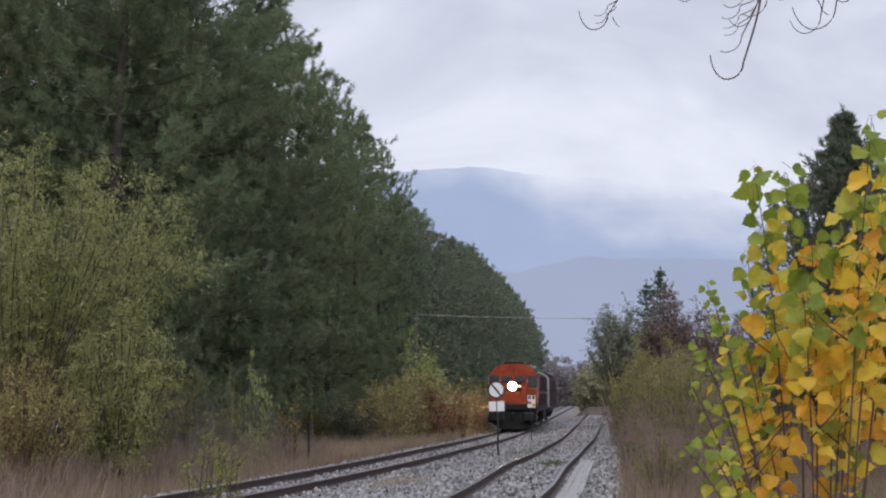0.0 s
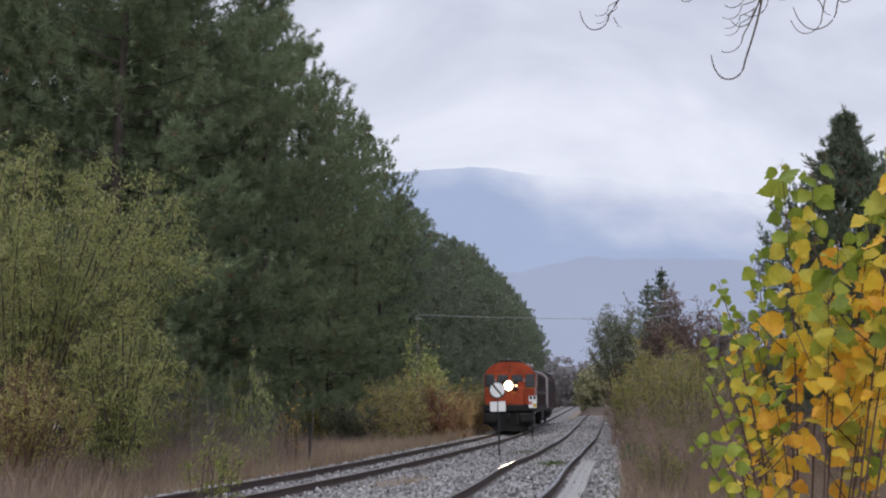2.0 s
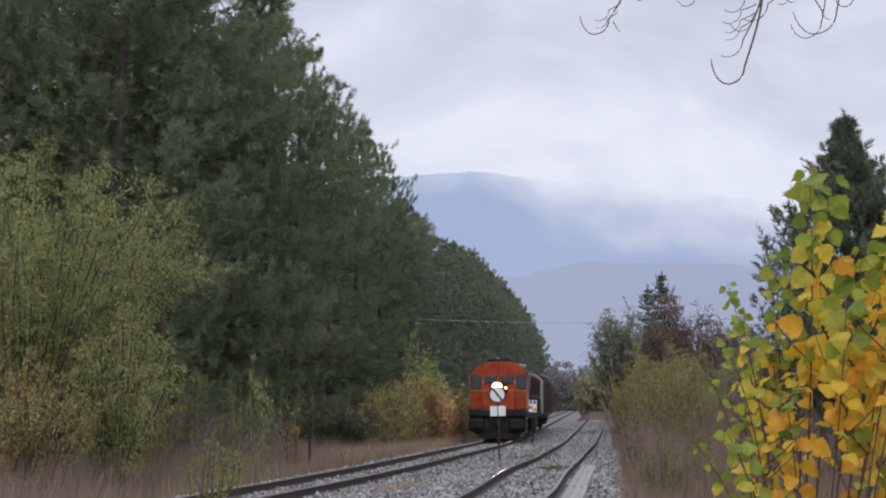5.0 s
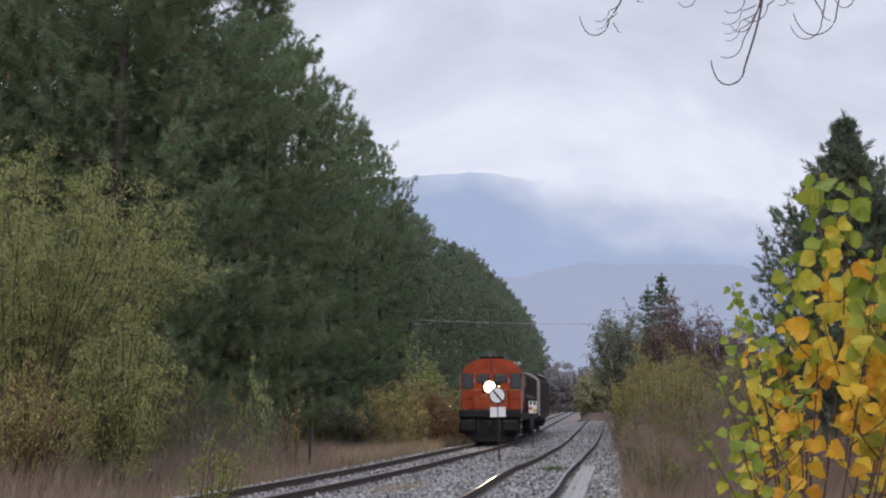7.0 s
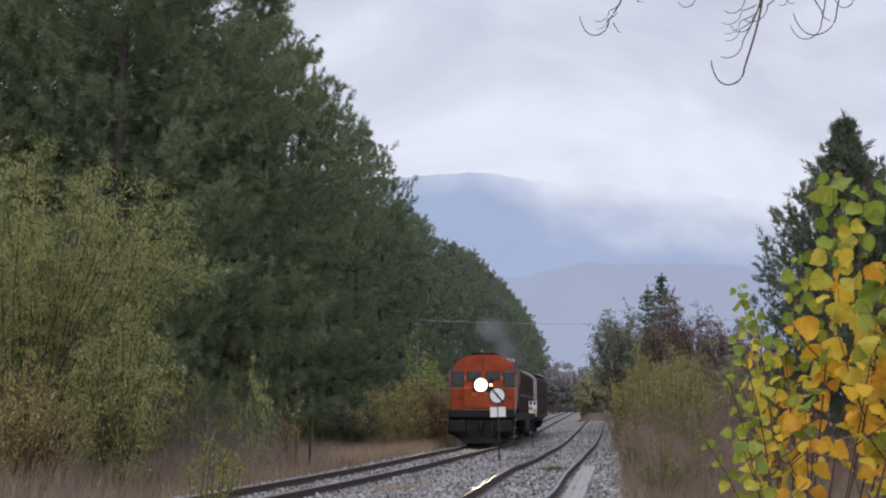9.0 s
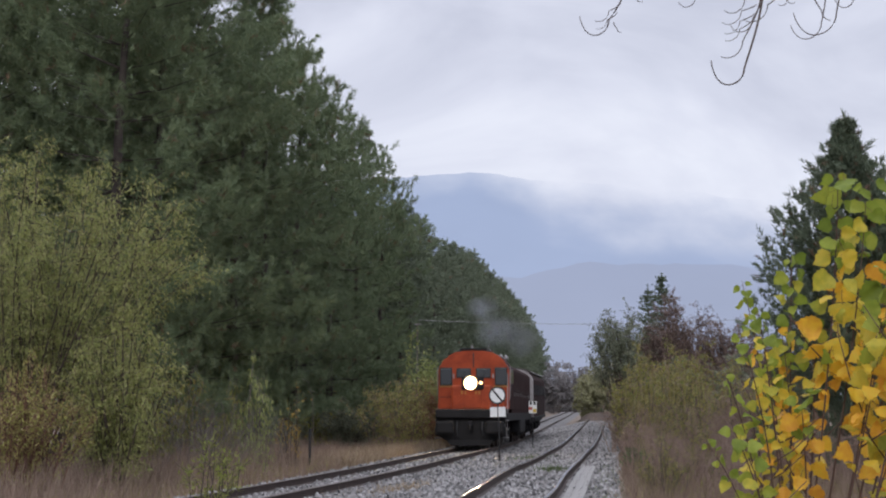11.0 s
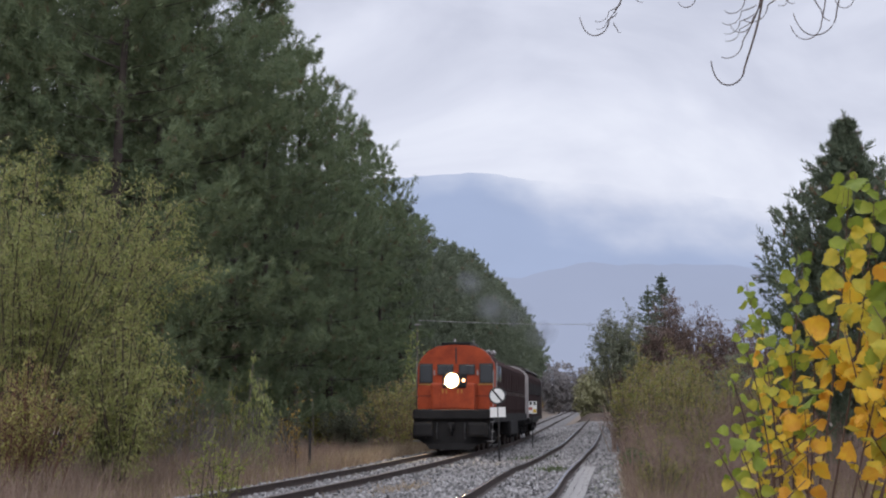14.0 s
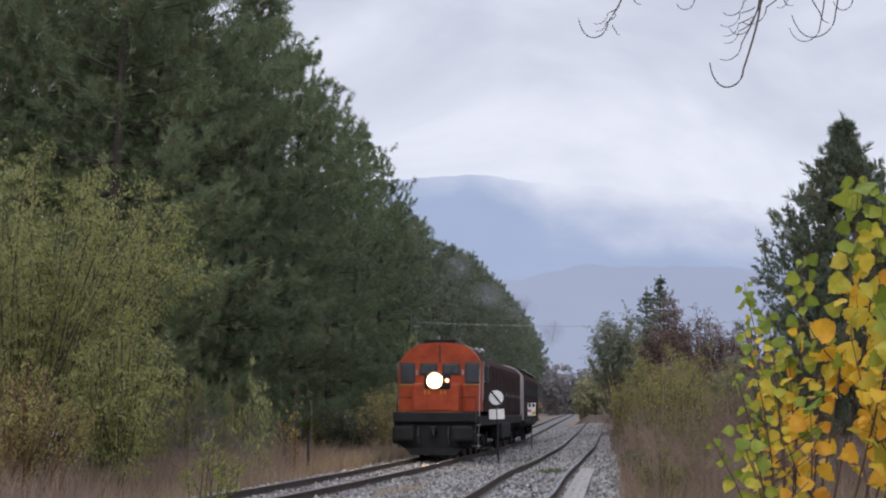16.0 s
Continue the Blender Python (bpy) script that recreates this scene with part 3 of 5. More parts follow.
def plant_shrubs():
    rng = random.Random(21)
    # left side: large willow, undergrowth in front of the pines
    plant("willow_tree", shrub_data(51, 9.2, 4.5, 0, 88, 42, 18, 0.12, 0.026, WILLOW, 0.7, 0.3, TWIG, 0.62, up=0.6, thick=0.03, drop=0.2), -10.5, 33.0,
          "bushy willow with narrow yellow-green autumn leaves", "tree")
    plant("willow_shrub", shrub_data(52, 5.6, 1.4, 0, 36, 30, 14, 0.10, 0.032, WILLOW, 0.8, 0.12, TWIG, 0.5, thick=0.025), -7.7, 31.2,
          "green willow shrub with hanging shoots", "shrub")
    plant("autumn_shrub", shrub_data(53, 3.6, 1.9, 0, 64, 26, 9, 0.07, 0.034, YELLOWGREEN, 0.3, 0.1, REDTWIG, 0.4, up=1.2, bare=0.3, base=0.5), -9.2, 28.2,
          "shrub with yellow and reddish autumn leaves before the willow", "shrub")
    green = [shrub_data(60 + i, 3.7, (0.75, 0.95)[i], 0, (5, 8)[i], 13, 11, 0.17, 0.03, (LIMESHOOT, OLIVE)[i], 1.7, 0.3, GREYTWIG, 0.5, bare=0.15) for i in range(2)]
    for x, y, s, k in ((-7.7, 36.5, 0.9, 1), (-5.75, 40.0, 1.15, 0), (-7.2, 41.5, 1.0, 1), (-8.7, 37, 0.9, 1), (-5.2, 38.0, 0.55, 0), (-8.2, 40, 1.1, 1)):
        plant("young_willow", green[k], x, y, "slender young willow with drooping green leaves", "shrub", "undergrowth", rng.uniform(0, 360), s)
    bare = shrub_data(97, 3.2, 1.3, 0, 26, 8, 3, 0.09, 0.03, LIMESHOOT, 0.6, 0.3, GREYTWIG, 0.45, bare=0.85, up=1.6, base=0.9, thick=0.016)
    for k, (x, y, s) in enumerate(((-6.5, 39.5, 0.95), (-7.3, 37.5, 0.9), (-5.6, 41.0, 0.8), (-8.3, 36.5, 0.95), (-7.8, 40.0, 1.1), (-6.3, 37.2, 0.75))):
        plant("bare_thicket", bare, x, y, "thicket of grey upright stems that have lost their leaves", "shrub", "undergrowth", k * 67, s)
    plant("maple_sapling", shrub_data(55, 3.0, 0.6, 0, 9, 9, 4, 0.085, 0.06, GOLD, 0.4, 0.45, TWIG, 0.35, bare=0.3), -4.75, 41.5,
          "thin sapling with a few golden leaves", "shrub")
    plant("reed_shoot", shrub_data(56, 1.75, 0.62, 0, 13, 11, 6, 0.1, 0.02, REEDLEAF, 0.1, 0.1, TWIG, 0.25, up=1.2, thick=0.011, base=0.9), -3.95, 22.6,
          "slim green shoots growing beside the ballast", "shrub")
    # shrubs behind the train
    plant("autumn_shrub", shrub_data(57, 4.1, 2.9, 0, 60, 20, 8, 0.13, 0.065, YELLOWBUSH, 0.3, 0.1, BROWNTWIG, 0.5, bare=0.3, base=0.7), -1.9, 63.0,
          "yellow-green shrub turning orange beside the main track", "shrub")
    plant("young_oak", shrub_data(58, 6.9, 1.25, 0, 18, 18, 9, 0.17, 0.1, LIMESHOOT, 0.3, 0.3, GREYTWIG, 0.6), -1.35, 68.5,
          "slender young tree with pale green leaves", "tree")
    plant("red_shrub", shrub_data(59, 3.3, 1.25, 0, 34, 16, 9, 0.12, 0.06, REDLEAF, 0.3, 0.1, REDTWIG, 0.4, bare=0.2), -0.35, 63.6,
          "low shrub with dull red autumn leaves beside the main track", "shrub")
    orange = shrub_data(66, 3.2, 1.5, 0, 26, 14, 9, 0.15, 0.08, YELLOWBUSH, 0.3, 0.05, REDTWIG, 0.4, bare=0.15, base=0.6)
    redder = shrub_data(67, 3.4, 1.5, 0, 24, 14, 9, 0.15, 0.08, ORANGELEAF, 0.3, 0.05, REDTWIG, 0.4, bare=0.3, base=0.6)
    for k, (d, x, y, s) in enumerate(((redder, 0.9, 71.0, 0.95), (orange, 0.2, 75.0, 1.1), (redder, 1.9, 79.0, 0.9), (orange, 2.6, 85.0, 1.1), (orange, 1.6, 90.0, 1.3), (redder, 4.0, 95.0, 1.0),
                                      (orange, 5.2, 104.0, 1.1), (orange, 6.6, 116.0, 1.1), (redder, 8.4, 130.0, 1.1))):
        plant("autumn_shrub", d, x, y, "low autumn shrub turning orange beside the main track", "shrub", "trackside shrubs", k * 71, s)
    plant("dark_shrub", shrub_data(64, 2.8, 1.8, 0, 36, 18, 10, 0.11, 0.05, GREYGREEN, 0.3, 0.1, TWIG, 0.4), -4.6, 64.0,
          "grey-green shrub at the foot of the pines", "shrub")
    under = [shrub_data(90 + i, 3.0, 1.9, 0, 18, 10, 8, 0.22, 0.12, (OLIVE, GREYGREEN)[i], 0.3, 0.08, TWIG, 0.5) for i in range(2)]
    y = 43.0
    k = 0
    while y < 112:
        plant("undergrowth_shrub", under[k % 2], pine_edge(y) - 2.2 + rng.uniform(-0.8, 0.8), y, "dark shrub growing under the pines", "shrub", "undergrowth", rng.uniform(0, 360), rng.uniform(0.55, 0.95))
        y += rng.uniform(2.6, 4.0) if y < 75 else 6.0
        k += 1
    while y < 230:
        plant("undergrowth_shrub", under[k % 2], pine_edge(y) - 2.8 + rng.uniform(-0.8, 0.8), y, "dark shrub growing under the pines", "shrub", "undergrowth", rng.uniform(0, 360), rng.uniform(1.5, 1.9))
        y += 8.5
        k += 1
    y = 52.0
    while y < 115:
        plant("undergrowth_shrub", under[k % 2], pine_row(y) - 2.5 + rng.uniform(-0.8, 0.8), y, "dark shrub growing under the pines", "shrub", "undergrowth", rng.uniform(0, 360), rng.uniform(1.2, 1.5))
        y += 5.0
        k += 1
    # right side
    right = [shrub_data(70 + i, 4.9, 2.0, 0, 50, 22, 9, 0.115, 0.05, OLIVE, 0.25, 0.12, BROWNTWIG, 0.45, up=1.5, bare=0.42, thick=0.016, base=0.75) for i in range(2)]
    for k, (x, y, s) in enumerate(((8.6, 53.0, 0.98), (10.4, 51.0, 0.95), (9.4, 57.5, 1.05), (12.0, 66.0, 1.0), (11.2, 62.0, 0.9), (14.0, 76.0, 0.95), (16.2, 92.0, 0.95), (17.0, 101.0, 0.9))):
        plant("willow_shrub", right[k % 2], x, y, "upright olive-green willow shrub beside the siding", "shrub", "siding shrubs", k * 70, s)
    plant("grey_tree", shrub_data(74, 7.9, 2.3, 0, 56, 28, 14, 0.13, 0.06, GREYGREEN, 0.3, 0.58, TWIG, 0.6, bare=0.15, thick=0.035, drop=0.3), 10.9, 79.0,
          "grey-green deciduous tree with a rounded crown", "tree")
    plant("russet_tree", shrub_data(75, 9.0, 2.0, 0, 70, 32, 13, 0.12, 0.06, RUSSET, 0.3, 0.3, TWIG, 0.55, bare=0.1, thick=0.04), 13.5, 78.0,
          "half-bare tree with dark russet leaves", "tree")
    plant("russet_tree", shrub_data(96, 8.4, 1.9, 0, 48, 24, 11, 0.12, 0.06, RUSSET, 0.3, 0.3, TWIG, 0.55, bare=0.2, thick=0.04), 15.6, 79.5,
          "half-bare tree with dark russet leaves", "tree")
    plant("russet_tree", shrub_data(98, 8.0, 2.0, 0, 56, 28, 12, 0.13, 0.065, RUSSET, 0.3, 0.25, TWIG, 0.55, bare=0.15, thick=0.04), 16.9, 78.0,
          "half-bare tree with dark russet leaves", "tree")
    plant("russet_tree", shrub_data(76, 6.3, 2.2, 0, 44, 24, 9, 0.12, 0.06, RUSSET, 0.3, 0.3, TWIG, 0.6, bare=0.3, thick=0.04), 16.9, 74.0,
          "half-bare tree with dark russet leaves", "tree")
    plant("spruce_tree", conifer_data(77, 10.4, 4.0, 1.0, 0.4, 7, 15, 9, 0.17, 0.04, 0.35, cone, 0.5, CYPRESS), 14.35, 85.0,
          "dark spruce with a pointed top above the shrubs", "tree")
    plant("spruce_tree", conifer_data(78, 9.8, 3.6, 1.0, 0.42, 7, 14, 9, 0.17, 0.04, 0.35, cone, 0.5, CYPRESS), 13.9, 88.0,
          "dark spruce with a pointed top above the shrubs", "tree")
    plant("cypress_tree", conifer_data(79, 9.8, 2.15, 0.4, 0.17, 10, 6.5, 6, 0.17, 0.034, 0.75, spire, 0.3, CYPRESS, 0.04, plume=6), 11.0, 35.0,
          "dense dark green cypress with feathery upswept sprays", "tree")
    plant("cypress_tree", conifer_data(80, 7.6, 2.4, 0.4, 0.22, 9, 5.0, 5, 0.18, 0.04, 0.75, spire, 0.3, CYPRESS, 0.03, plume=5), 13.1, 37.5,
          "dense dark green cypress with feathery upswept sprays", "tree")
    olive = shrub_data(94, 2.9, 1.2, 0, 22, 14, 8, 0.075, 0.034, OLIVE, 0.25, 0.2, TWIG, 0.4, up=1.6, bare=0.3, base=0.9, thick=0.011)
    brown = shrub_data(81, 3.0, 1.7, 0, 34, 14, 5, 0.06, 0.03, RUSSET, 0.2, 0.1, BROWNTWIG, 0.4, bare=0.4, up=1.3, base=0.8, thick=0.02)
    for k, (x, y, s) in enumerate(((8.3, 43.5, 0.8), (9.6, 42.0, 0.9), (10.9, 44.5, 1.1), (8.0, 47.5, 0.85), (7.6, 39.0, 0.65), (6.9, 42.0, 0.6), (6.3, 37.0, 0.5), (7.4, 45.5, 0.75), (6.9, 35.0, 0.5), (5.9, 33.5, 0.42), (5.6, 30.0, 0.4), (6.6, 31.0, 0.5), (7.9, 36.5, 0.7), (6.1, 40.0, 0.55), (7.2, 33.0, 0.6), (8.8, 38.5, 0.85), (9.8, 47.5, 1.0), (7.8, 50.0, 0.85), (7.9, 54.5, 0.95), (9.0, 49.0, 0.8), (8.4, 58.5, 0.9), (9.6, 30.0, 0.55), (10.7, 31.5, 0.62), (8.7, 28.6, 0.5), (8.9, 32.0, 0.6), (9.9, 33.2, 0.7), (7.7, 29.5, 0.5))):
        plant("bare_shrub", brown, x, y, "nearly bare brown shrub with thin upright stems", "shrub", "siding shrubs", k * 61, s)
    for k in range(16):
        y = 24.5 + 1.15 * k
        x = siding_x(y) + rng.uniform(2.6, 4.4)
        if k % 2:
            plant("olive_shrub", olive, x, y, "small upright shrub with sparse olive leaves", "shrub", "siding shrubs", k * 97, rng.uniform(0.36, 0.55))
            continue
        s = rng.uniform(0.38, 0.58)
        plant("bare_shrub", brown, x, y, "nearly bare brown shrub with thin upright stems", "shrub", "siding shrubs", k * 61, s)
    for k, (x, y, s) in enumerate(((7.3, 43.6, 0.8), (8.1, 41.2, 0.85), (8.8, 45.6, 1.15), (7.5, 47.2, 1.0), (6.6, 39.2, 0.6), (7.9, 52.0, 1.2), (9.7, 44.0, 1.1), (6.7, 33.9, 0.45), (7.1, 37.2, 0.55), (8.6, 50.0, 1.2))):
        plant("olive_shrub", olive, x, y, "small upright shrub with sparse olive leaves", "shrub", "siding shrubs", k * 83, s)
    plant("weed_clump", shrub_data(95, 0.85, 0.42, 0, 22, 8, 7, 0.09, 0.045, DARKWEED, 0.4, 0.1, TWIG, 0.16, base=0.8, thick=0.006), 5.35, 36.3,
          "low clump of dark green leafy weeds beside the siding", "plant")
    rus = shrub_data(92, 6.9, 2.6, 0, 36, 20, 10, 0.19, 0.10, RUSSET, 0.3, 0.2, TWIG, 0.6, bare=0.15, thick=0.04)
    gry = shrub_data(93, 6.4, 2.6, 0, 36, 20, 10, 0.19, 0.10, GREYGREEN, 0.3, 0.2, TWIG, 0.6, bare=0.1, thick=0.04)
    for k, (d, x, y, s) in enumerate(((rus, 13.9, 80.0, 1.05), (rus, 18.6, 79.0, 1.0), (gry, 20.5, 80.0, 0.98), (rus, 22.5, 82.0, 0.95), (gry, 13.0, 74.0, 0.8), (gry, 16.0, 70.0, 0.8), (rus, 18.0, 68.0, 0.8))):
        plant("trackside_tree", d, x, y, "small autumn tree in the thicket beside the siding", "tree", "siding shrubs", k * 77, s)
    # far woods behind the end of the siding, haze painted into their leaf tones
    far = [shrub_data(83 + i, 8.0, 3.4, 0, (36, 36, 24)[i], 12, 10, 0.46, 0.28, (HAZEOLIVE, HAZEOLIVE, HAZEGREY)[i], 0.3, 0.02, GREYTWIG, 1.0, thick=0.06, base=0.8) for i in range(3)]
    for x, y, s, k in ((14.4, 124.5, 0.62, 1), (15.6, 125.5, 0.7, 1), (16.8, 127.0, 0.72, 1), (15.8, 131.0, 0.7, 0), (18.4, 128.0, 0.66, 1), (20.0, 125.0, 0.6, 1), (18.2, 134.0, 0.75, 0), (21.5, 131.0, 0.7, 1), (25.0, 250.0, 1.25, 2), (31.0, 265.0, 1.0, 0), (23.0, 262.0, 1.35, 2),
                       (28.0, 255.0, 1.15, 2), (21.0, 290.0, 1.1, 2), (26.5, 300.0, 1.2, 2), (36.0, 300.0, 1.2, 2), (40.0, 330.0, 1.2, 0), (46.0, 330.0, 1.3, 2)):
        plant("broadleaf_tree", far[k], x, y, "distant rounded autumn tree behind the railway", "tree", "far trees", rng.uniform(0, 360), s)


plant_shrubs()


def grass(name, seed, n, place, h, w, material, label):
    """Many single dry blades, each leaning its own way."""
    rng = np.random.default_rng(seed)
    V = []
    for i in range(n):
        x, y = place(rng)
        z = ground_z(x, y) - 0.02
        hh = h * (0.45 + 0.75 * rng.random())
        lx, ly = rng.normal(0, 0.4 * hh, 2)
        a = rng.random() * 6.28
        sx, sy = math.cos(a) * w / 2, math.sin(a) * w / 2
        V.append(((x - sx, y - sy, z), (x + sx, y + sy, z), (x + lx, y + ly, z + hh)))
    ob = part(name, tri_data(name, np.array(V), 3, [material]), [])
    return tagged(ob, label, "grass", kind="stuff")


def left_band(a, b, y0, y1):
    def place(rng):
        y = y0 + (y1 - y0) * rng.random() ** 1.3
        return main_x(y) - a - (b - a) * rng.random(), y
    return place


def right_band(a, b, y0, y1):
    def place(rng):
        y = y0 + (y1 - y0) * rng.random() ** 1.3
        return siding_x(y) + a + (b - a) * rng.random(), y
    return place


grass("dry_grass", 1, 52000, left_band(2.2, 7.5, 20, 130), 0.62, 0.02, LEFTGRASS, "dry brown grass along the foot of the pines")
grass("pale_grass", 2, 16000, left_band(2.1, 4.8, 42, 110), 0.7, 0.022, HAYGRASS, "pale straw-coloured grass beside the main track")
grass("tall_dry_weeds", 3, 26000, left_band(3.4, 9.5, 22, 46), 1.2, 0.02, LEFTGRASS, "tall reddish-brown dry weeds below the shrubs")
grass("green_grass", 8, 9000, left_band(2.6, 8.5, 21, 48), 0.6, 0.02, OLIVE, "olive grass blades among the dry grass")
grass("dry_grass", 4, 36000, right_band(2.1, 9.5, 16, 60), 0.5, 0.016, DRYGRASS, "dry brown grass beside the siding")
grass("green_grass", 10, 1500, right_band(2.3, 7.5, 20, 50), 0.5, 0.018, OLIVE, "olive grass blades beside the siding")
grass("pale_grass", 12, 2000, right_band(2.2, 7.0, 18, 50), 0.5, 0.012, HAYGRASS, "pale straw-coloured blades among the grass beside the siding")
grass("green_weeds", 11, 420, right_band(1.45, 2.4, 21, 40), 0.13, 0.03, GREYGREEN, "small grey-green weeds on the ballast beside the siding")
grass("green_weeds", 5, 500, right_band(2.3, 3.3, 38, 46), 0.42, 0.04, GREENGRASS, "green weeds at the edge of the siding")


def weed_patch(rng):
    y = 36.5 + rng.normal(0, 0.5)
    return siding_x(y) + rng.normal(0.15, 0.22), y


grass("green_weeds", 6, 260, weed_patch, 0.2, 0.03, GREENGRASS, "small green weeds between the siding's rails")


def weed_patch_b(rng):
    y = 49.5 + rng.normal(0, 0.8)
    return main_x(y) + 2.9 + rng.normal(0, 0.5), y


def hay_patch(rng):
    y = 31.5 + rng.normal(0, 0.9)
    return main_x(y) + 2.1 + rng.normal(0, 0.35), y


grass("pale_grass", 9, 500, hay_patch, 0.16, 0.02, HAYGRASS, "low tuft of straw-coloured grass on the ballast")
grass("green_weeds", 7, 220, weed_patch_b, 0.15, 0.03, GREENGRASS, "small green weeds on the ballast between the tracks")


# ---- signs, posts, wire, kerb ----
def place_signs():
    x, y = 2.05, 47.8
    z = ground_z(x, y) + 0.1
    s = thing("round_sign", "round white trackside disc with a black diagonal bar on a post", "sign", pose(x, y, z, 0, -1.6, -4))
    ms = Mesh()
    ms.tube([(0, 0, -0.3), (0.02, 0, 1.2), (0, 0.0, 2.5)], 0.032, 8)
    part("post", ms, BLACK, s)
    ms = Mesh()
    ms.cyl((0, -0.045, 2.27), 0.318, 0.016, "y", 36)
    part("rim", ms, BLACK, s)
    ms = Mesh()
    ms.cyl((0, -0.058, 2.27), 0.262, 0.014, "y", 36)
    part("disc", ms, WHITE, s)
    ms = Mesh()
    ms.box((0, -0.07, 2.27), (0.065, 0.01, 0.55), 0, 0.003, Matrix.Rotation(radians(-38), 3, "Y"))
    part("diagonal_bar", ms, BLACK, s)
    for dx in (-0.15, 0.15):
        ms = Mesh()
        ms.box((dx, -0.045, 1.67), (0.262, 0.014, 0.36), 0, 0.005)
        part("plate", ms, WHITE, s, "small plain white plate")
    x, y = 4.3, 63.0
    z = ground_z(x, y) - 0.12
    s = thing("speed_board", "small white and yellow trackside board on a thin post", "sign", pose(x, y, z, 0, 0.5, -6))
    ms = Mesh()
    ms.tube([(0, 0, -0.3), (0, 0, 2.4)], 0.025, 8)
    part("post", ms, BLACK, s)
    ms = Mesh()
    ms.box((0, -0.035, 2.08), (0.38, 0.016, 0.58), 0, 0.005)
    part("board", ms, WHITE, s)
    for nm, c, d, m in (("marking", (-0.09, -0.046, 2.27), (0.11, 0.008, 0.16), BLACK), ("marking", (0.09, -0.046, 2.27), (0.11, 0.008, 0.16), BLACK),
                        ("marking", (-0.1, -0.046, 2.02), (0.18, 0.008, 0.14), REDPAINT), ("marking", (0.1, -0.046, 1.91), (0.16, 0.008, 0.16), YELLOWPAINT)):
        ms = Mesh()
        ms.box(c, d, 0, 0.002)
        part(nm, ms, m, s)
    x, y = -4.3, 42.3
    z = ground_z(x, y)
    s = thing("stake", "short dark wooden stake beside the main track", "post", pose(x, y, z, 1, 0.6, 0))
    ms = Mesh()
    ms.tube([(0, 0, -0.2), (0.005, 0, 0.8), (0, 0, 1.55)], [0.055, 0.052, 0.05], 7)
    part("shaft", ms, BLACK, s)
    s = thing("bare_sapling", "thin bare bent sapling beside the stake", "shrub", pose(x - 0.15, y + 2.5, ground_z(x, y + 2.5), 0, 0, 0))
    ms = Mesh()
    ms.tube([(0, 0, -0.1), (0.02, 0, 1.6), (-0.02, 0, 2.6), (-0.2, 0, 3.1), (-0.42, 0, 3.2)], [0.014, 0.012, 0.009, 0.006, 0.003], 5)
    part("stem", ms, GREYTWIG, s)
    # wire across the line, with its slim pole among the pines
    s = thing("cable", "thin overhead cable that crosses the railway", "cable")
    ms = Mesh()
    a, b = Vector((-1.49, 78.0, 6.68)), Vector((24.0, 86.0, 7.5))
    pts = [tuple(a.lerp(b, k / 16) + Vector((0, 0, -0.4 * (1 - (2 * k / 16 - 1) ** 2)))) for k in range(17)]
    ms.tube(pts, 0.016, 5)
    part("strand", ms, mat("weathered_wire", (0.30, 0.30, 0.30), 0.6, var=0.2), s)
    s = thing("utility_pole", "slim weathered pole that carries the cable", "pole", pose(-1.54, 78.0, ground_z(-1.54, 78.0)))
    ms = Mesh()
    ms.tube([(0, 0, -0.3), (0, 0, 7.3)], [0.06, 0.04], 8)
    part("shaft", ms, GREYTWIG, s)
    ms = Mesh()
    ms.box((0.03, 0, 7.2), (0.4, 0.08, 0.08), 0, 0.01)
    part("bracket", ms, STEEL, s)
    s = thing("utility_pole", "slim weathered pole that carries the cable", "pole", pose(24.05, 86.0, ground_z(24, 86)))
    ms = Mesh()
    ms.tube([(0, 0, -0.3), (0, 0, 8.0)], [0.09, 0.06], 8)
    part("shaft", ms, BARK, s)
    # concrete strip along the siding's outer rail
    k = tagged(new("concrete_strip"), "row of pale concrete slabs along the siding's rail", "kerb", kind="structure")
    for i in range(24):
        y = 15.0 + i * 1.0
        dx = siding_x(y + 0.5) - siding_x(y - 0.5)
        ms = Mesh()
        ms.box((0, 0, 0), (0.4, 0.985, 0.12), 0, 0.012)
        for h in range(3):
            for dd in (-0.07, 0.08):
                ms.cyl((dd, -0.33 + 0.33 * h, 0.056), 0.017, 0.012, "z", 8, 1)
        part("slab", ms, [CONCRETE, BLACK], k, at=pose(siding_x(y) + 1.14, y, siding_z(y) - 0.175, 0, 0, -math.degrees(math.atan(dx))))


place_signs()


def build_mound():
    """Earth heap that closes the siding."""
    ms = Mesh()
    n, m = 26, 18
    cx, cy = siding_x(121) + 0.1, 122.5
    vs = []
    for i in range(n):
        for j in range(m):
            u, v = i / (n - 1) * 2 - 1, j / (m - 1) * 2 - 1
            x, y = cx + 0.9 + u * 2.6, cy + v * 4.8
            h = 0.8 * max(0, 1 - u ** 4) * max(0, 1 - v * v) + 0.15 * noise.noise((x, y, 0)) * (1 - u * u) * (1 - v * v)
            vs.append((x, y, ground_z(x, y) - 0.06 + h))
    fs = [(i * m + j, (i + 1) * m + j, (i + 1) * m + j + 1, i * m + j + 1) for i in range(n - 1) for j in range(m - 1)]
    ms.add(vs, fs)
    tagged(part("earth_mound", ms, mat("bare_earth", (0.08, 0.056, 0.043), 0.95, var=0.4, scale=0.8, fine=10, bump=0.6), smooth=True),
           "brown earth heap at the end of the siding", "earth mound")


build_mound()


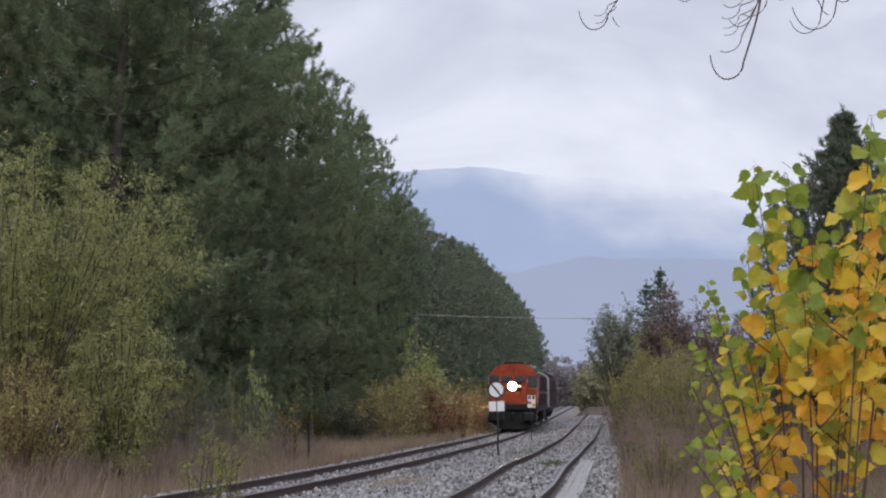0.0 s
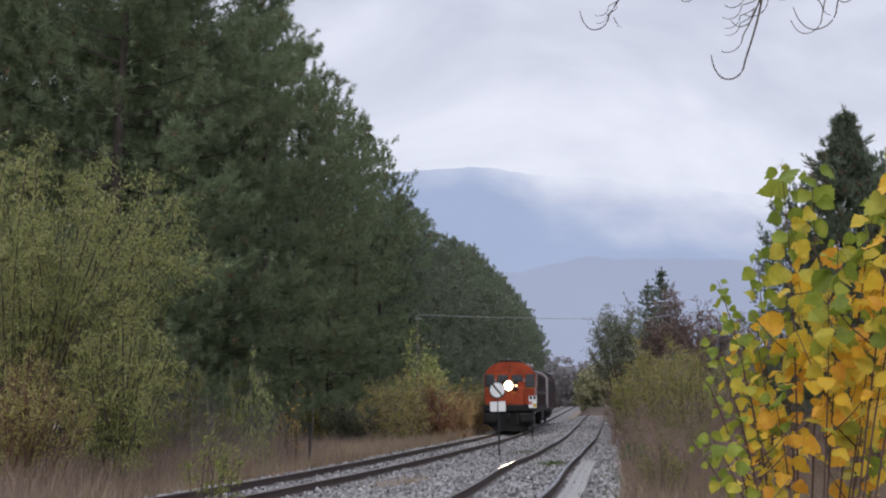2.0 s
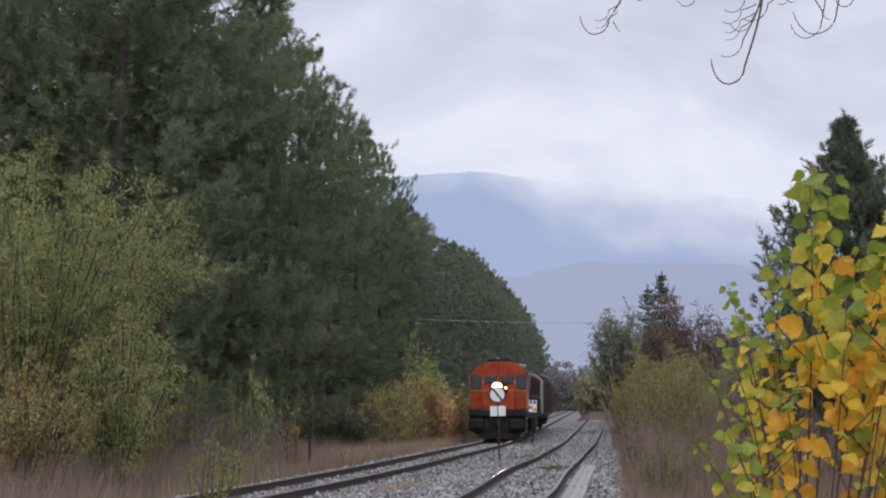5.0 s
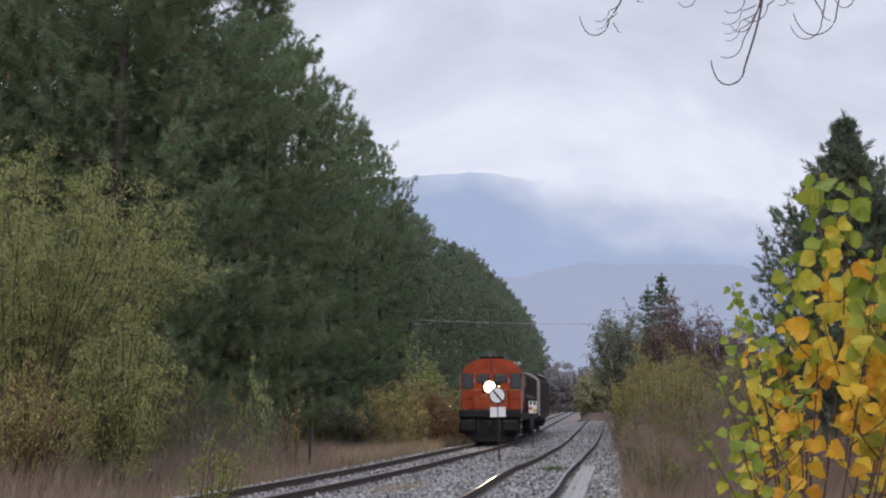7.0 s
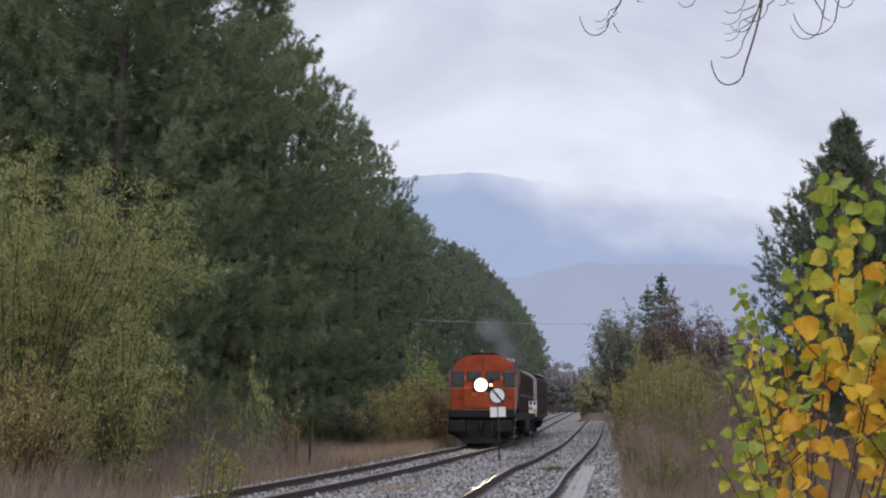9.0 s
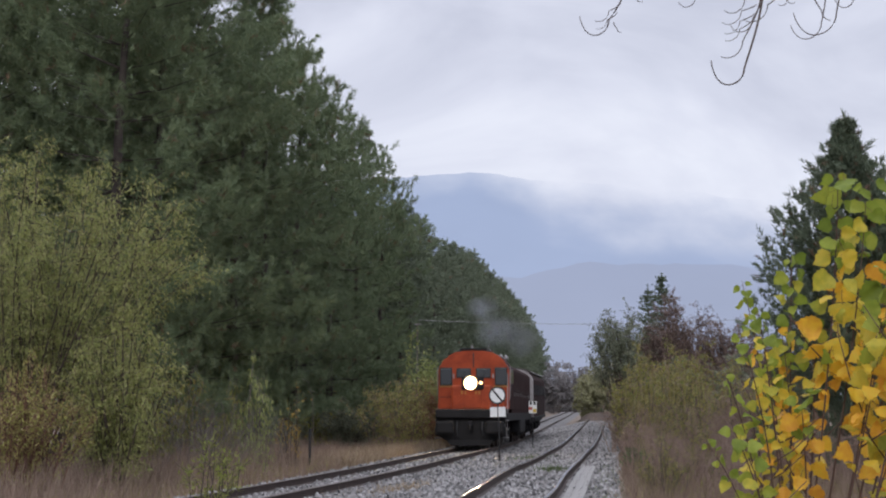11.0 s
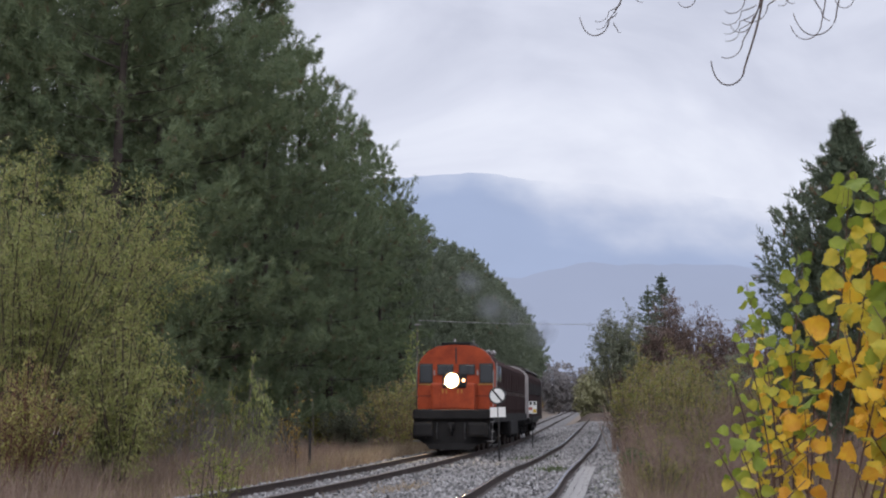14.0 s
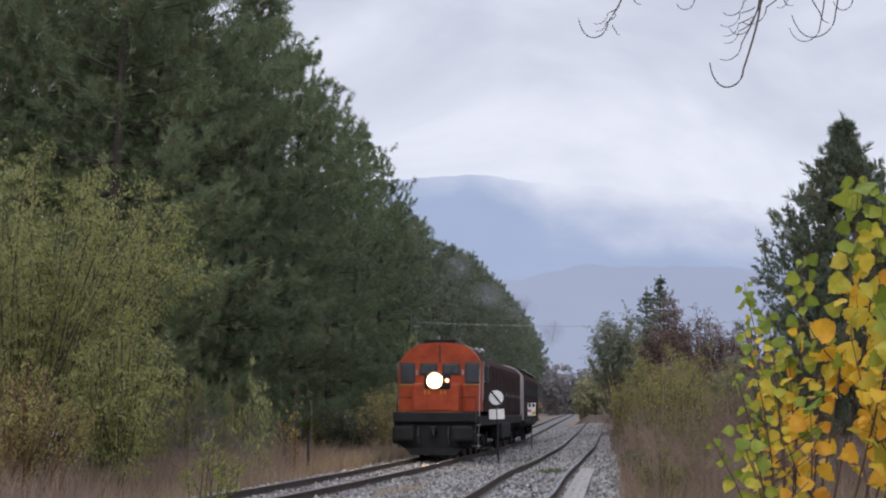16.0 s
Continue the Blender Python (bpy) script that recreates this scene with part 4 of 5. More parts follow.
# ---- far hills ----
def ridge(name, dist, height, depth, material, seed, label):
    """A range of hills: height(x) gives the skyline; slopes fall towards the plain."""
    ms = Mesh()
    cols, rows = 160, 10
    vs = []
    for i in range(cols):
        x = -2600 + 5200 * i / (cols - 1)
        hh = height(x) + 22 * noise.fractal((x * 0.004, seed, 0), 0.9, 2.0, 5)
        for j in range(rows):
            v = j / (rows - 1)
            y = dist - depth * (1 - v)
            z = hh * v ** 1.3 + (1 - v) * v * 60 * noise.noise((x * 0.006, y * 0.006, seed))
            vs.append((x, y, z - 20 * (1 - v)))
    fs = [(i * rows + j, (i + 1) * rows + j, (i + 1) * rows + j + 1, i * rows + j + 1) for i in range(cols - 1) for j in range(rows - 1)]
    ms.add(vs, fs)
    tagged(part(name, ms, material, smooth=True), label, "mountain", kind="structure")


def high_ridge(x):
    # summit left of the line, long slope to the right
    return 718 - 0.00045 * (x + 30) ** 2 if x < -30 else 718 - 0.04 * (x + 30) - 0.00004 * (x + 30) ** 2


def low_ridge(x):
    return 330 + 22 * math.exp(-((x - 420) / 240.0) ** 2) - 12 * math.exp(-((x - 150) / 160.0) ** 2)


# both ranges glow in a blue that stands for the haze of distance
ridge("mountain_range", 4100, high_ridge, 1000, painted_haze_mat("far_mountain_painted_haze", (0.405, 0.48, 0.685), (0.395, 0.48, 0.70), 0, 700, 1.0, (120, 330, 850, 690)), 5.0,
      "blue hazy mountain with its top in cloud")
ridge("foothills", 3000, lambda x: low_ridge(x) * 0.895, 700, painted_haze_mat("far_hill_painted_haze", (0.39, 0.44, 0.60), (0.385, 0.44, 0.615), 0, 330, 1.0), 9.0,
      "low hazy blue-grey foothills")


# ---- train ----
def wheelset(name, parent, y, z, r):
    ms = Mesh()
    ms.cyl((0, 0, 0), 0.07, 1.7, "x", 10)
    for sx in (-0.75, 0.75):
        ms.cyl((sx, 0, 0), r, 0.13, "x", 24)
        ms.cyl((sx * 0.93, 0, 0), r + 0.025, 0.03, "x", 24)
        ms.cyl((sx * 1.09, 0, 0), r * 0.35, 0.05, "x", 12)
        for k in range(4):
            a = k * math.pi / 2
            ms.box((sx * 1.08, math.cos(a) * r * 0.62, math.sin(a) * r * 0.62), (0.03, 0.12, 0.12), 0, 0.01)
    return part(name, ms, RUST, parent, at=pose(0, y, z))


WHEELS = []


def bogie(parent, y, axles, r):
    ms = Mesh()
    span = axles[-1] - axles[0]
    for sx in (-1.02, 1.02):
        ms.box((sx, y, 0.62), (0.14, span + 1.3, 0.24), 0, 0.04)
        ms.box((sx, y, 0.85), (0.2, 0.8, 0.2), 0, 0.03)
        for a in axles:
            ms.box((sx, y + a, 0.5), (0.2, 0.36, 0.36), 0, 0.04)
            ms.cyl((sx * 1.1, y + a + 0.3, 0.66), 0.09, 0.34, "z", 10)
    ms.box((0, y, 0.75), (2.0, 0.6, 0.25), 0, 0.03)
    b = part("bogie", ms, SOOT, parent)
    for a in axles:
        WHEELS.append((wheelset("wheelset", b, y + a, r, r), y + a, r))
    return b


def arch(w, z_side, z_top, k=9):
    """Outline of a roof with sloped, rounded shoulders, from the right eave to the left one."""
    half = [(1.0, 0.0), (0.965, 0.2), (0.86, 0.5), (0.7, 0.76), (0.5, 0.92), (0.25, 0.98), (0.0, 1.0)]
    out = [(w * a, z_side + (z_top - z_side) * b) for a, b in half]
    return out + [(-a, b) for a, b in out[-2::-1]]


def build_locomotive():
    loco = thing("locomotive", "orange and black diesel locomotive with its headlight on", "locomotive")
    P = lambda nm, ms, m, lab="", par=None, sm=False: part(nm, ms, m, par or loco, lab, sm)
    # cab: full width, rounded roof
    ms = Mesh()
    ms.prism([(-1.5, 1.62), (1.5, 1.62)] + arch(1.5, 3.22, 4.08), 1.15, 1.5)
    P("cab_front", ms, ORANGE, "orange cab front with a rounded top")
    ms = Mesh()
    ms.prism([(-1.49, 1.62), (1.49, 1.62)] + arch(1.49, 3.22, 4.06), 1.5, 3.9)
    P("cab", ms, MAROON, "grimy dark cab sides")
    ms = Mesh()
    ms.prism([(x, z) for x, z in arch(0.98, 3.86, 4.13)], 1.2, 4.0)
    P("cab_roof", ms, ROOFGREY, "sooty dark grey roof")
    ms = Mesh()
    ms.box((0, 1.14, 3.66), (0.05, 0.03, 0.62), 0, 0.008)
    P("centre_seam", ms, BLACK, "dark seam down the middle of the cab front")
    ms = Mesh()
    ms.box((0, 1.3, 4.13), (1.15, 0.3, 0.1), 0, 0.03)
    P("roof_lip", ms, SOOT, "black lip along the front of the roof")
    ms = Mesh()
    ms.box((0, 0.62, 2.08), (1.66, 1.2, 1.02), 0, 0.09)
    ms.box((0, 0.02, 2.02), (0.9, 0.05, 0.74), 0, 0.015)
    P("nose", ms, ORANGE, "orange short nose below the windscreen")
    # ledge under the cab, side stripes
    for sx in (-1, 1):
        ms = Mesh()
        ms.box((sx * 1.16, 1.135, 2.56), (0.62, 0.03, 0.04), 0, 0.006)
        P("stripe", ms, mat("faded_yellow_paint", (0.40, 0.24, 0.06), 0.6, var=0.3, scale=6), "yellow stripe below the side window")
    # windscreens: frame, pane, visor
    for x, w, z, h in ((-0.42, 0.64, 3.12, 0.42), (0.42, 0.64, 3.12, 0.42), (-1.17, 0.54, 2.98, 0.76), (1.17, 0.54, 2.98, 0.76)):
        fr = Mesh()
        fr.box((x, 1.14, z), (w, 0.05, h), 0, 0.02)
        f = P("window", fr, BLACK, "dark rubber-framed cab window")
        g = Mesh()
        g.box((x, 1.11, z), (w - 0.1, 0.012, h - 0.1), 0, 0.004)
        part("pane", g, GLASS, f)
        if abs(x) > 1:
            g = Mesh()
            g.box((x - math.copysign(0.33, x), 1.09, z + 0.02), (0.06, 0.05, 0.2), 0, 0.01)
            part("marker_lamp", g, PALE, f, "small pale marker lamp")
        else:
            g = Mesh()
            g.tube([(x - 0.1, 1.09, z - 0.28), (x + 0.12, 1.08, z + 0.12)], 0.01, 5)
            part("wiper", g, BLACK, f)
    for sx in (-1, 1):
        for y0, ww in ((1.95, 0.8), (3.05, 0.7)):
            fr = Mesh()
            fr.box((sx * 1.505, y0, 3.0), (0.04, ww, 0.66), 0, 0.02)
            f = P("side_window", fr, BLACK)
            g = Mesh()
            g.box((sx * 1.527, y0, 3.0), (0.012, ww - 0.1, 0.56), 0, 0.004)
            part("pane", g, GLASS, f)
    # headlight: housing with two lit lenses at the top of the nose
    ms = Mesh()
    ms.box((0.08, 0.04, 2.68), (0.92, 0.24, 0.56), 0, 0.08)
    h = P("headlight", ms, SOOT, "twin headlight in a black housing")
    for dx, rr, m, lab in ((0.0, 0.215, LIGHT, "lit warm white lens"), (0.44, 0.06, MARKER, "small lit orange lamp")):
        ms = Mesh()
        ms.cyl((dx, -0.085, 2.68), rr, 0.03, "y", 28)
        part("lens", ms, m, h, lab)
        # emissive rim stands for the lens light that the bowl throws back
        if dx == 0:
            ms = Mesh()
            ms.cyl((dx, -0.078, 2.68), 0.285, 0.03, "y", 28)
            part("reflector", ms, REFLECTOR, h, "glowing amber rim of the reflector bowl")
            rr = 0.285
        ms = Mesh()
        ms.tube([(dx + (rr + 0.012) * math.cos(a * math.pi / 12), -0.09, 2.68 + (rr + 0.012) * math.sin(a * math.pi / 12)) for a in range(25)], 0.014, 5)
        part("bezel", ms, STEEL, h)
    # number on the nose, as plain bars
    for dx in (-0.36, -0.22, 0.22, 0.36):
        ms = Mesh()
        ms.box((dx, -0.008, 2.28), (0.07, 0.012, 0.15), 0, 0.004)
        P("number_bar", ms, mat("worn_yellow", (0.42, 0.17, 0.03), 0.6, var=0.3, scale=8), "worn yellow painted bar")
    # frame, pilot, buffers
    ms = Mesh()
    ms.box((0, 0.2, 1.42), (2.9, 0.9, 0.36), 0, 0.05)
    ms.box((0, 9.0, 1.28), (2.96, 17.0, 0.34), 0, 0.03)
    P("frame", ms, SOOT, "black underframe with grime")
    ms = Mesh()
    ms.prism([(-1.45, 1.26), (-1.38, 0.55), (-1.05, 0.32), (1.05, 0.32), (1.38, 0.55), (1.45, 1.26)], -0.05, 0.25)
    ms.prism([(-0.98, 0.34), (-0.8, 0.12), (0.8, 0.12), (0.98, 0.34)], -0.3, 0.1)
    P("pilot", ms, SOOT, "black steel pilot plate")
    for sx in (-1, 1):
        ms = Mesh()
        ms.cyl((sx * 1.0, -0.3, 0.92), 0.15, 0.6, "y", 14)
        ms.box((sx * 1.02, -0.58, 0.86), (0.74, 0.16, 0.52), 0, 0.1)
        ms.cyl((sx * 0.92, -0.08, 1.06), 0.21, 0.08, "y", 16)
        P("buffer", ms, SOOT, "large black buffer")
        ms = Mesh()
        ms.box((sx * 1.2, -0.1, 0.72), (0.52, 0.4, 0.44), 0, 0.08)
        P("step_box", ms, SOOT)
        for z in (0.42, 0.78, 1.14):
            ms = Mesh()
            ms.box((sx * 1.4, 0.42, z), (0.25, 0.5, 0.04), 0, 0.008)
            P("step", ms, STEEL)
        ms = Mesh()
        ms.tube([(sx * 1.42, 0.75, 0.35), (sx * 1.47, 0.8, 1.6), (sx * 1.47, 0.95, 3.1)], 0.02 if sx > 0 else 0.012, 6)
        P("handrail", ms, PALE if sx > 0 else SOOT, "pale vertical handrail" if sx > 0 else "")
        ms = Mesh()
        ms.tube([(sx * 1.53, 1.3, 2.0), (sx * 1.56, 1.3, 3.4)], 0.018, 6)
        P("handrail", ms, PALE, "pale vertical handrail")
    ms = Mesh()
    ms.tube([(-1.4, 0.3, 1.6), (-1.4, 0.3, 2.1), (-0.85, 0.3, 2.1)], 0.014, 6)
    ms.tube([(1.4, 0.3, 1.6), (1.4, 0.3, 2.1), (0.85, 0.3, 2.1)], 0.014, 6)
    P("front_rail", ms, SOOT)
    ms = Mesh()
    ms.box((0, -0.3, 1.0), (0.2, 0.5, 0.2), 0, 0.04)
    ms.tube([(0, -0.55, 1.0), (0.05, -0.62, 0.8), (0, -0.5, 0.62)], 0.035, 6)
    P("coupler", ms, SOOT)
    for dx in (-0.55, 0.5):
        ms = Mesh()
        ms.tube([(dx, -0.1, 1.1), (dx, -0.3, 0.75), (dx + 0.05, -0.28, 0.5)], 0.03, 6)
        P("brake_hose", ms, BLACK)
    # long hood
    ms = Mesh()
    ms.prism([(-1.42, 1.45), (1.42, 1.45)] + arch(1.42, 3.35, 3.78), 3.9, 17.3)
    P("hood", ms, MAROON, "grimy maroon engine hood")
    for sx in (-1, 1):
        for k in range(10):
            ms = Mesh()
            ms.box((sx * 1.43, 4.65 + k * 1.28, 2.4), (0.035, 1.14, 1.6), 0, 0.012)
            for q in range(5 if k % 3 == 1 else 0):
                ms.box((sx * 1.45, 4.65 + k * 1.28, 2.75 + q * 0.09), (0.02, 0.8, 0.035), 0, 0.005)
            d = P("side_door", ms, MAROON)
            g = Mesh()
            g.box((sx * 1.46, 5.1 + k * 1.28, 2.3), (0.03, 0.05, 0.16), 0, 0.006)
            part("door_handle", g, STEEL, d)
        ms = Mesh()
        ms.tube([(sx * 1.5, 4.2, 2.45), (sx * 1.5, 17.0, 2.45)], 0.013, 6)
        P("handrail", ms, SOOT)
        ms = Mesh()
        ms.box((sx * 1.3, 9.4, 0.85), (0.5, 3.6, 0.62), 0, 0.08)
        P("fuel_tank", ms, SOOT)
    # roof fittings
    ms = Mesh()
    ms.box((0, 2.2, 4.13), (1.3, 1.3, 0.1), 0, 0.03)
    P("roof_hatch", ms, ROOFGREY)
    ms = Mesh()
    ms.tube([(-0.1, 1.5, 4.05), (-0.1, 1.5, 4.33)], 0.045, 8)
    P("antenna", ms, PALE, "short white aerial")
    ms = Mesh()
    ms.tube([(0.45, 3.2, 4.05), (0.45, 3.2, 4.42)], 0.02, 6)
    P("antenna", ms, STEEL)
    ms = Mesh()
    ms.cyl((1.1, 4.3, 3.9), 0.07, 0.5, "y", 12, r2=0.12)
    ms.cyl((0.9, 4.3, 3.95), 0.06, 0.4, "y", 12, r2=0.1)
    P("horn", ms, PALE, "pale air horn")
    ms = Mesh()
    ms.box((0, 8.0, 3.88), (0.5, 0.9, 0.3), 0, 0.05)
    P("exhaust_stack", ms, SOOT)
    for k in range(3):
        ms = Mesh()
        ms.cyl((0, 11.0 + 1.9 * k, 3.82), 0.62, 0.14, "z", 20)
        P("roof_fan", ms, ROOFGREY)
    bogie(loco, 3.4, (-1.7, 0, 1.7), 0.5)
    bogie(loco, 14.2, (-1.7, 0, 1.7), 0.5)
    return loco


def build_wagon():
    car = thing("second_locomotive", "dark grimy rail vehicle with a pale end behind the locomotive", "rail vehicle")
    P = lambda nm, ms, m, lab="", par=None: part(nm, ms, m, par or car, lab)
    ms = Mesh()
    ms.prism([(-1.5, 1.1), (1.5, 1.1)] + arch(1.5, 3.3, 3.95), 0.32, 15.6)
    P("body", ms, MAROON, "dark maroon body")
    ms = Mesh()
    ms.prism([(-1.5, 1.2), (1.5, 1.2)] + arch(1.5, 3.3, 3.95), 0.0, 0.32)
    P("end_wall", ms, PALE, "pale grey end wall")
    ms = Mesh()
    ms.prism([(x, z) for x, z in arch(1.36, 3.72, 4.02)], 1.5, 15.7)
    P("roof", ms, ROOFGREY, "sooty rounded roof")
    for sx in (-1, 1):
        for k in range(7):
            ms = Mesh()
            ms.box((sx * 1.51, 1.5 + 2.1 * k, 2.75), (0.04, 1.2, 0.6), 0, 0.02)
            w = P("side_window", ms, SOOT)
        ms = Mesh()
        ms.box((sx * 1.5, 7.8, 1.15), (0.1, 15.0, 0.2), 0, 0.02)
        P("sill", ms, SOOT)
        ms = Mesh()
        ms.cyl((sx * 0.92, -0.35, 1.06), 0.12, 0.6, "y", 14)
        ms.cyl((sx * 0.92, -0.66, 1.06), 0.24, 0.06, "y", 16)
        P("buffer", ms, SOOT)
    ms = Mesh()
    ms.box((0, 7.8, 1.0), (2.6, 15.2, 0.3), 0, 0.03)
    P("frame", ms, SOOT)
    for k in range(4):
        ms = Mesh()
        ms.box((0, 2.5 + 3.4 * k, 3.93), (0.7, 1.1, 0.16), 0, 0.04)
        P("roof_vent", ms, ROOFGREY)
    bogie(car, 2.8, (-1.2, 1.2), 0.46)
    bogie(car, 12.9, (-1.2, 1.2), 0.46)
    return car


LOCO = build_locomotive()
CAR = build_wagon()


# ---- exhaust smoke ----
def smoke_mat():
    m = bpy.data.materials.new("thin_exhaust_smoke")
    m.use_nodes = True
    nt = m.node_tree
    nt.nodes.clear()
    N, L = nt.nodes.new, nt.links.new
    out, co = N("ShaderNodeOutputMaterial"), N("ShaderNodeTexCoord")
    scale = N("ShaderNodeMapping")
    scale.inputs["Scale"].default_value = (0.75, 0.75, 0.95)
    L(co.outputs["Object"], scale.inputs["Vector"])
    ball = N("ShaderNodeTexGradient")
    ball.gradient_type = "SPHERICAL"
    L(scale.outputs[0], ball.inputs["Vector"])
    n = N("ShaderNodeTexNoise")
    n.inputs["Scale"].default_value, n.inputs["Detail"].default_value = 1.8, 4
    L(co.outputs["Object"], n.inputs["Vector"])
    mul, thin = N("ShaderNodeMath"), N("ShaderNodeMath")
    mul.operation, thin.operation, thin.inputs[1].default_value, thin.use_clamp = "MULTIPLY", "MULTIPLY", 0.42, True
    L(ball.outputs["Fac"], mul.inputs[0])
    L(n.outputs["Fac"], mul.inputs[1])
    L(mul.outputs[0], thin.inputs[0])
    tr, df, mx = N("ShaderNodeBsdfTransparent"), N("ShaderNodeBsdfDiffuse"), N("ShaderNodeMixShader")
    df.inputs["Color"].default_value = (0.26, 0.27, 0.31, 1)
    L(thin.outputs[0], mx.inputs[0])
    L(tr.outputs[0], mx.inputs[1])
    L(df.outputs[0], mx.inputs[2])
    L(mx.outputs[0], out.inputs[0])
    return m


SMOKE = smoke_mat()
PUFFS = []


def build_smoke():
    """Puffs of thin sheets that cross one another; each leaves the stack at its own time."""
    rng = random.Random(31)
    for k, start in enumerate((6.6, 7.3, 8.0, 8.8)):
        ms = Mesh()
        for q in range(3):
            turn = Euler((rng.uniform(0.9, 2.2), rng.uniform(-0.5, 0.5), rng.uniform(-0.6, 0.6) + q * 0.8)).to_matrix()
            c = Vector((rng.uniform(-0.2, 0.2), rng.uniform(-0.3, 0.3), rng.uniform(-0.15, 0.15)))
            ring = [tuple(c + turn @ Vector((1.25 * math.cos(a * 0.3927), 1.0 * math.sin(a * 0.3927), 0.12 * math.sin(a * 1.3)))) for a in range(16)]
            ms.add([tuple(c)] + ring, [(0, 1 + a, 1 + (a + 1) % 16) for a in range(16)])
        puff = tagged(part("exhaust_puff", ms, SMOKE, smooth=True), "thin grey diesel smoke drifting from the locomotive", "smoke", "exhaust puffs", "stuff")
        PUFFS.append((puff, start, (-0.35, 0.1, 0.4, -0.1)[k]))


build_smoke()


# ---- poplar sapling close to the camera ----
def leaf_mesh(seed):
    """A broad poplar leaf: folded along its rib, toothed outline, with its stalk; one unit long."""
    rng = random.Random(seed)
    half = [(0.0, 0.0), (0.2, -0.04), (0.36, 0.02), (0.5, 0.14), (0.48, 0.2), (0.57, 0.3), (0.49, 0.37), (0.52, 0.47), (0.40, 0.53), (0.40, 0.64), (0.27, 0.69), (0.22, 0.80), (0.09, 0.86), (0.0, 1.03)]
    fold, curl = rng.uniform(-0.25, 0.65), rng.uniform(-0.9, 0.7)
    z = lambda x, y: fold * abs(x) + curl * (y - 0.4) ** 2 + 0.05 * math.sin(8 * y + seed) * (0.3 + abs(x) * 2)
    n = len(half)
    vs = [(0.0, max(0.0, y), z(0, y)) for x, y in half]
    fs = []
    for sg in (-1, 1):
        o = len(vs)
        vs += [(sg * x * 0.5, y, z(x * 0.5, y)) for x, y in half]
        wide = rng.uniform(0.82, 1.08)
        vs += [(sg * x * wide * (1 + rng.uniform(-0.12, 0.1)), y + rng.uniform(-0.03, 0.03), z(x, y) + rng.uniform(-0.05, 0.05)) for x, y in half]
        q = [(i, i + 1, o + i + 1, o + i) for i in range(n - 1)] + [(o + i, o + i + 1, o + n + i + 1, o + n + i) for i in range(n - 1)]
        fs += q if sg > 0 else [f[::-1] for f in q]
    ms = Mesh()
    ms.add(vs, fs)
    ms.tube([(0, 0.02, 0.0), (0.02, -0.3, 0.04), (0.0, -0.62, 0.0)], [0.016, 0.014, 0.018], 3, 3, caps=False)
    return ms


P_GREEN = leaf_mat("poplar_green", [(0.135, 0.185, 0.028), (0.21, 0.265, 0.038), (0.31, 0.335, 0.05)], 0.45, 0.5, True)
P_LIME = leaf_mat("poplar_yellow_green", [(0.25, 0.275, 0.045), (0.38, 0.36, 0.05), (0.54, 0.44, 0.055), (0.63, 0.46, 0.055)], 0.45, 0.5, True)
P_GOLD = leaf_mat("poplar_gold", [(0.5, 0.42, 0.06), (0.66, 0.47, 0.05), (0.71, 0.42, 0.04), (0.62, 0.30, 0.04)], 0.45, 0.5, True)
J_GREEN = leaf_mat("joined_poplar_green", [(0.135, 0.185, 0.028), (0.21, 0.265, 0.038), (0.31, 0.335, 0.05)], 0.45, 0.5, False, 55.0)
J_LIME = leaf_mat("joined_poplar_yellow_green", [(0.25, 0.275, 0.045), (0.38, 0.36, 0.05), (0.54, 0.44, 0.055), (0.63, 0.46, 0.055)], 0.45, 0.5, False, 55.0)
J_GOLD = leaf_mat("joined_poplar_gold", [(0.5, 0.42, 0.06), (0.66, 0.47, 0.05), (0.71, 0.42, 0.04), (0.62, 0.30, 0.04)], 0.45, 0.5, False, 55.0)
SHAPES = [leaf_mesh(i) for i in range(9)]


def leaf_object_data(ms, material):
    me = ms.data("leaf", [material, REDTWIG], True)
    me.polygons.foreach_set("material_index", [1 if k == 3 else 0 for k in ms.m])
    return me


LEAVES = [[leaf_object_data(ms, m) for ms in SHAPES] for m in (P_GREEN, P_LIME, P_GOLD)]
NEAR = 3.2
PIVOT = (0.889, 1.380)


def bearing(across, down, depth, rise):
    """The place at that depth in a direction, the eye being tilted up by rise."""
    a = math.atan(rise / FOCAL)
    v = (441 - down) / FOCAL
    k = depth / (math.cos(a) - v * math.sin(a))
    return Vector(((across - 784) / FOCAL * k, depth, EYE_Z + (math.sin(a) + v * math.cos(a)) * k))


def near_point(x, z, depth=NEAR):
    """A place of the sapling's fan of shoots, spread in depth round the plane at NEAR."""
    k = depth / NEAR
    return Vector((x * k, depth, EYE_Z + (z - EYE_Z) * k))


BRANCHES = []


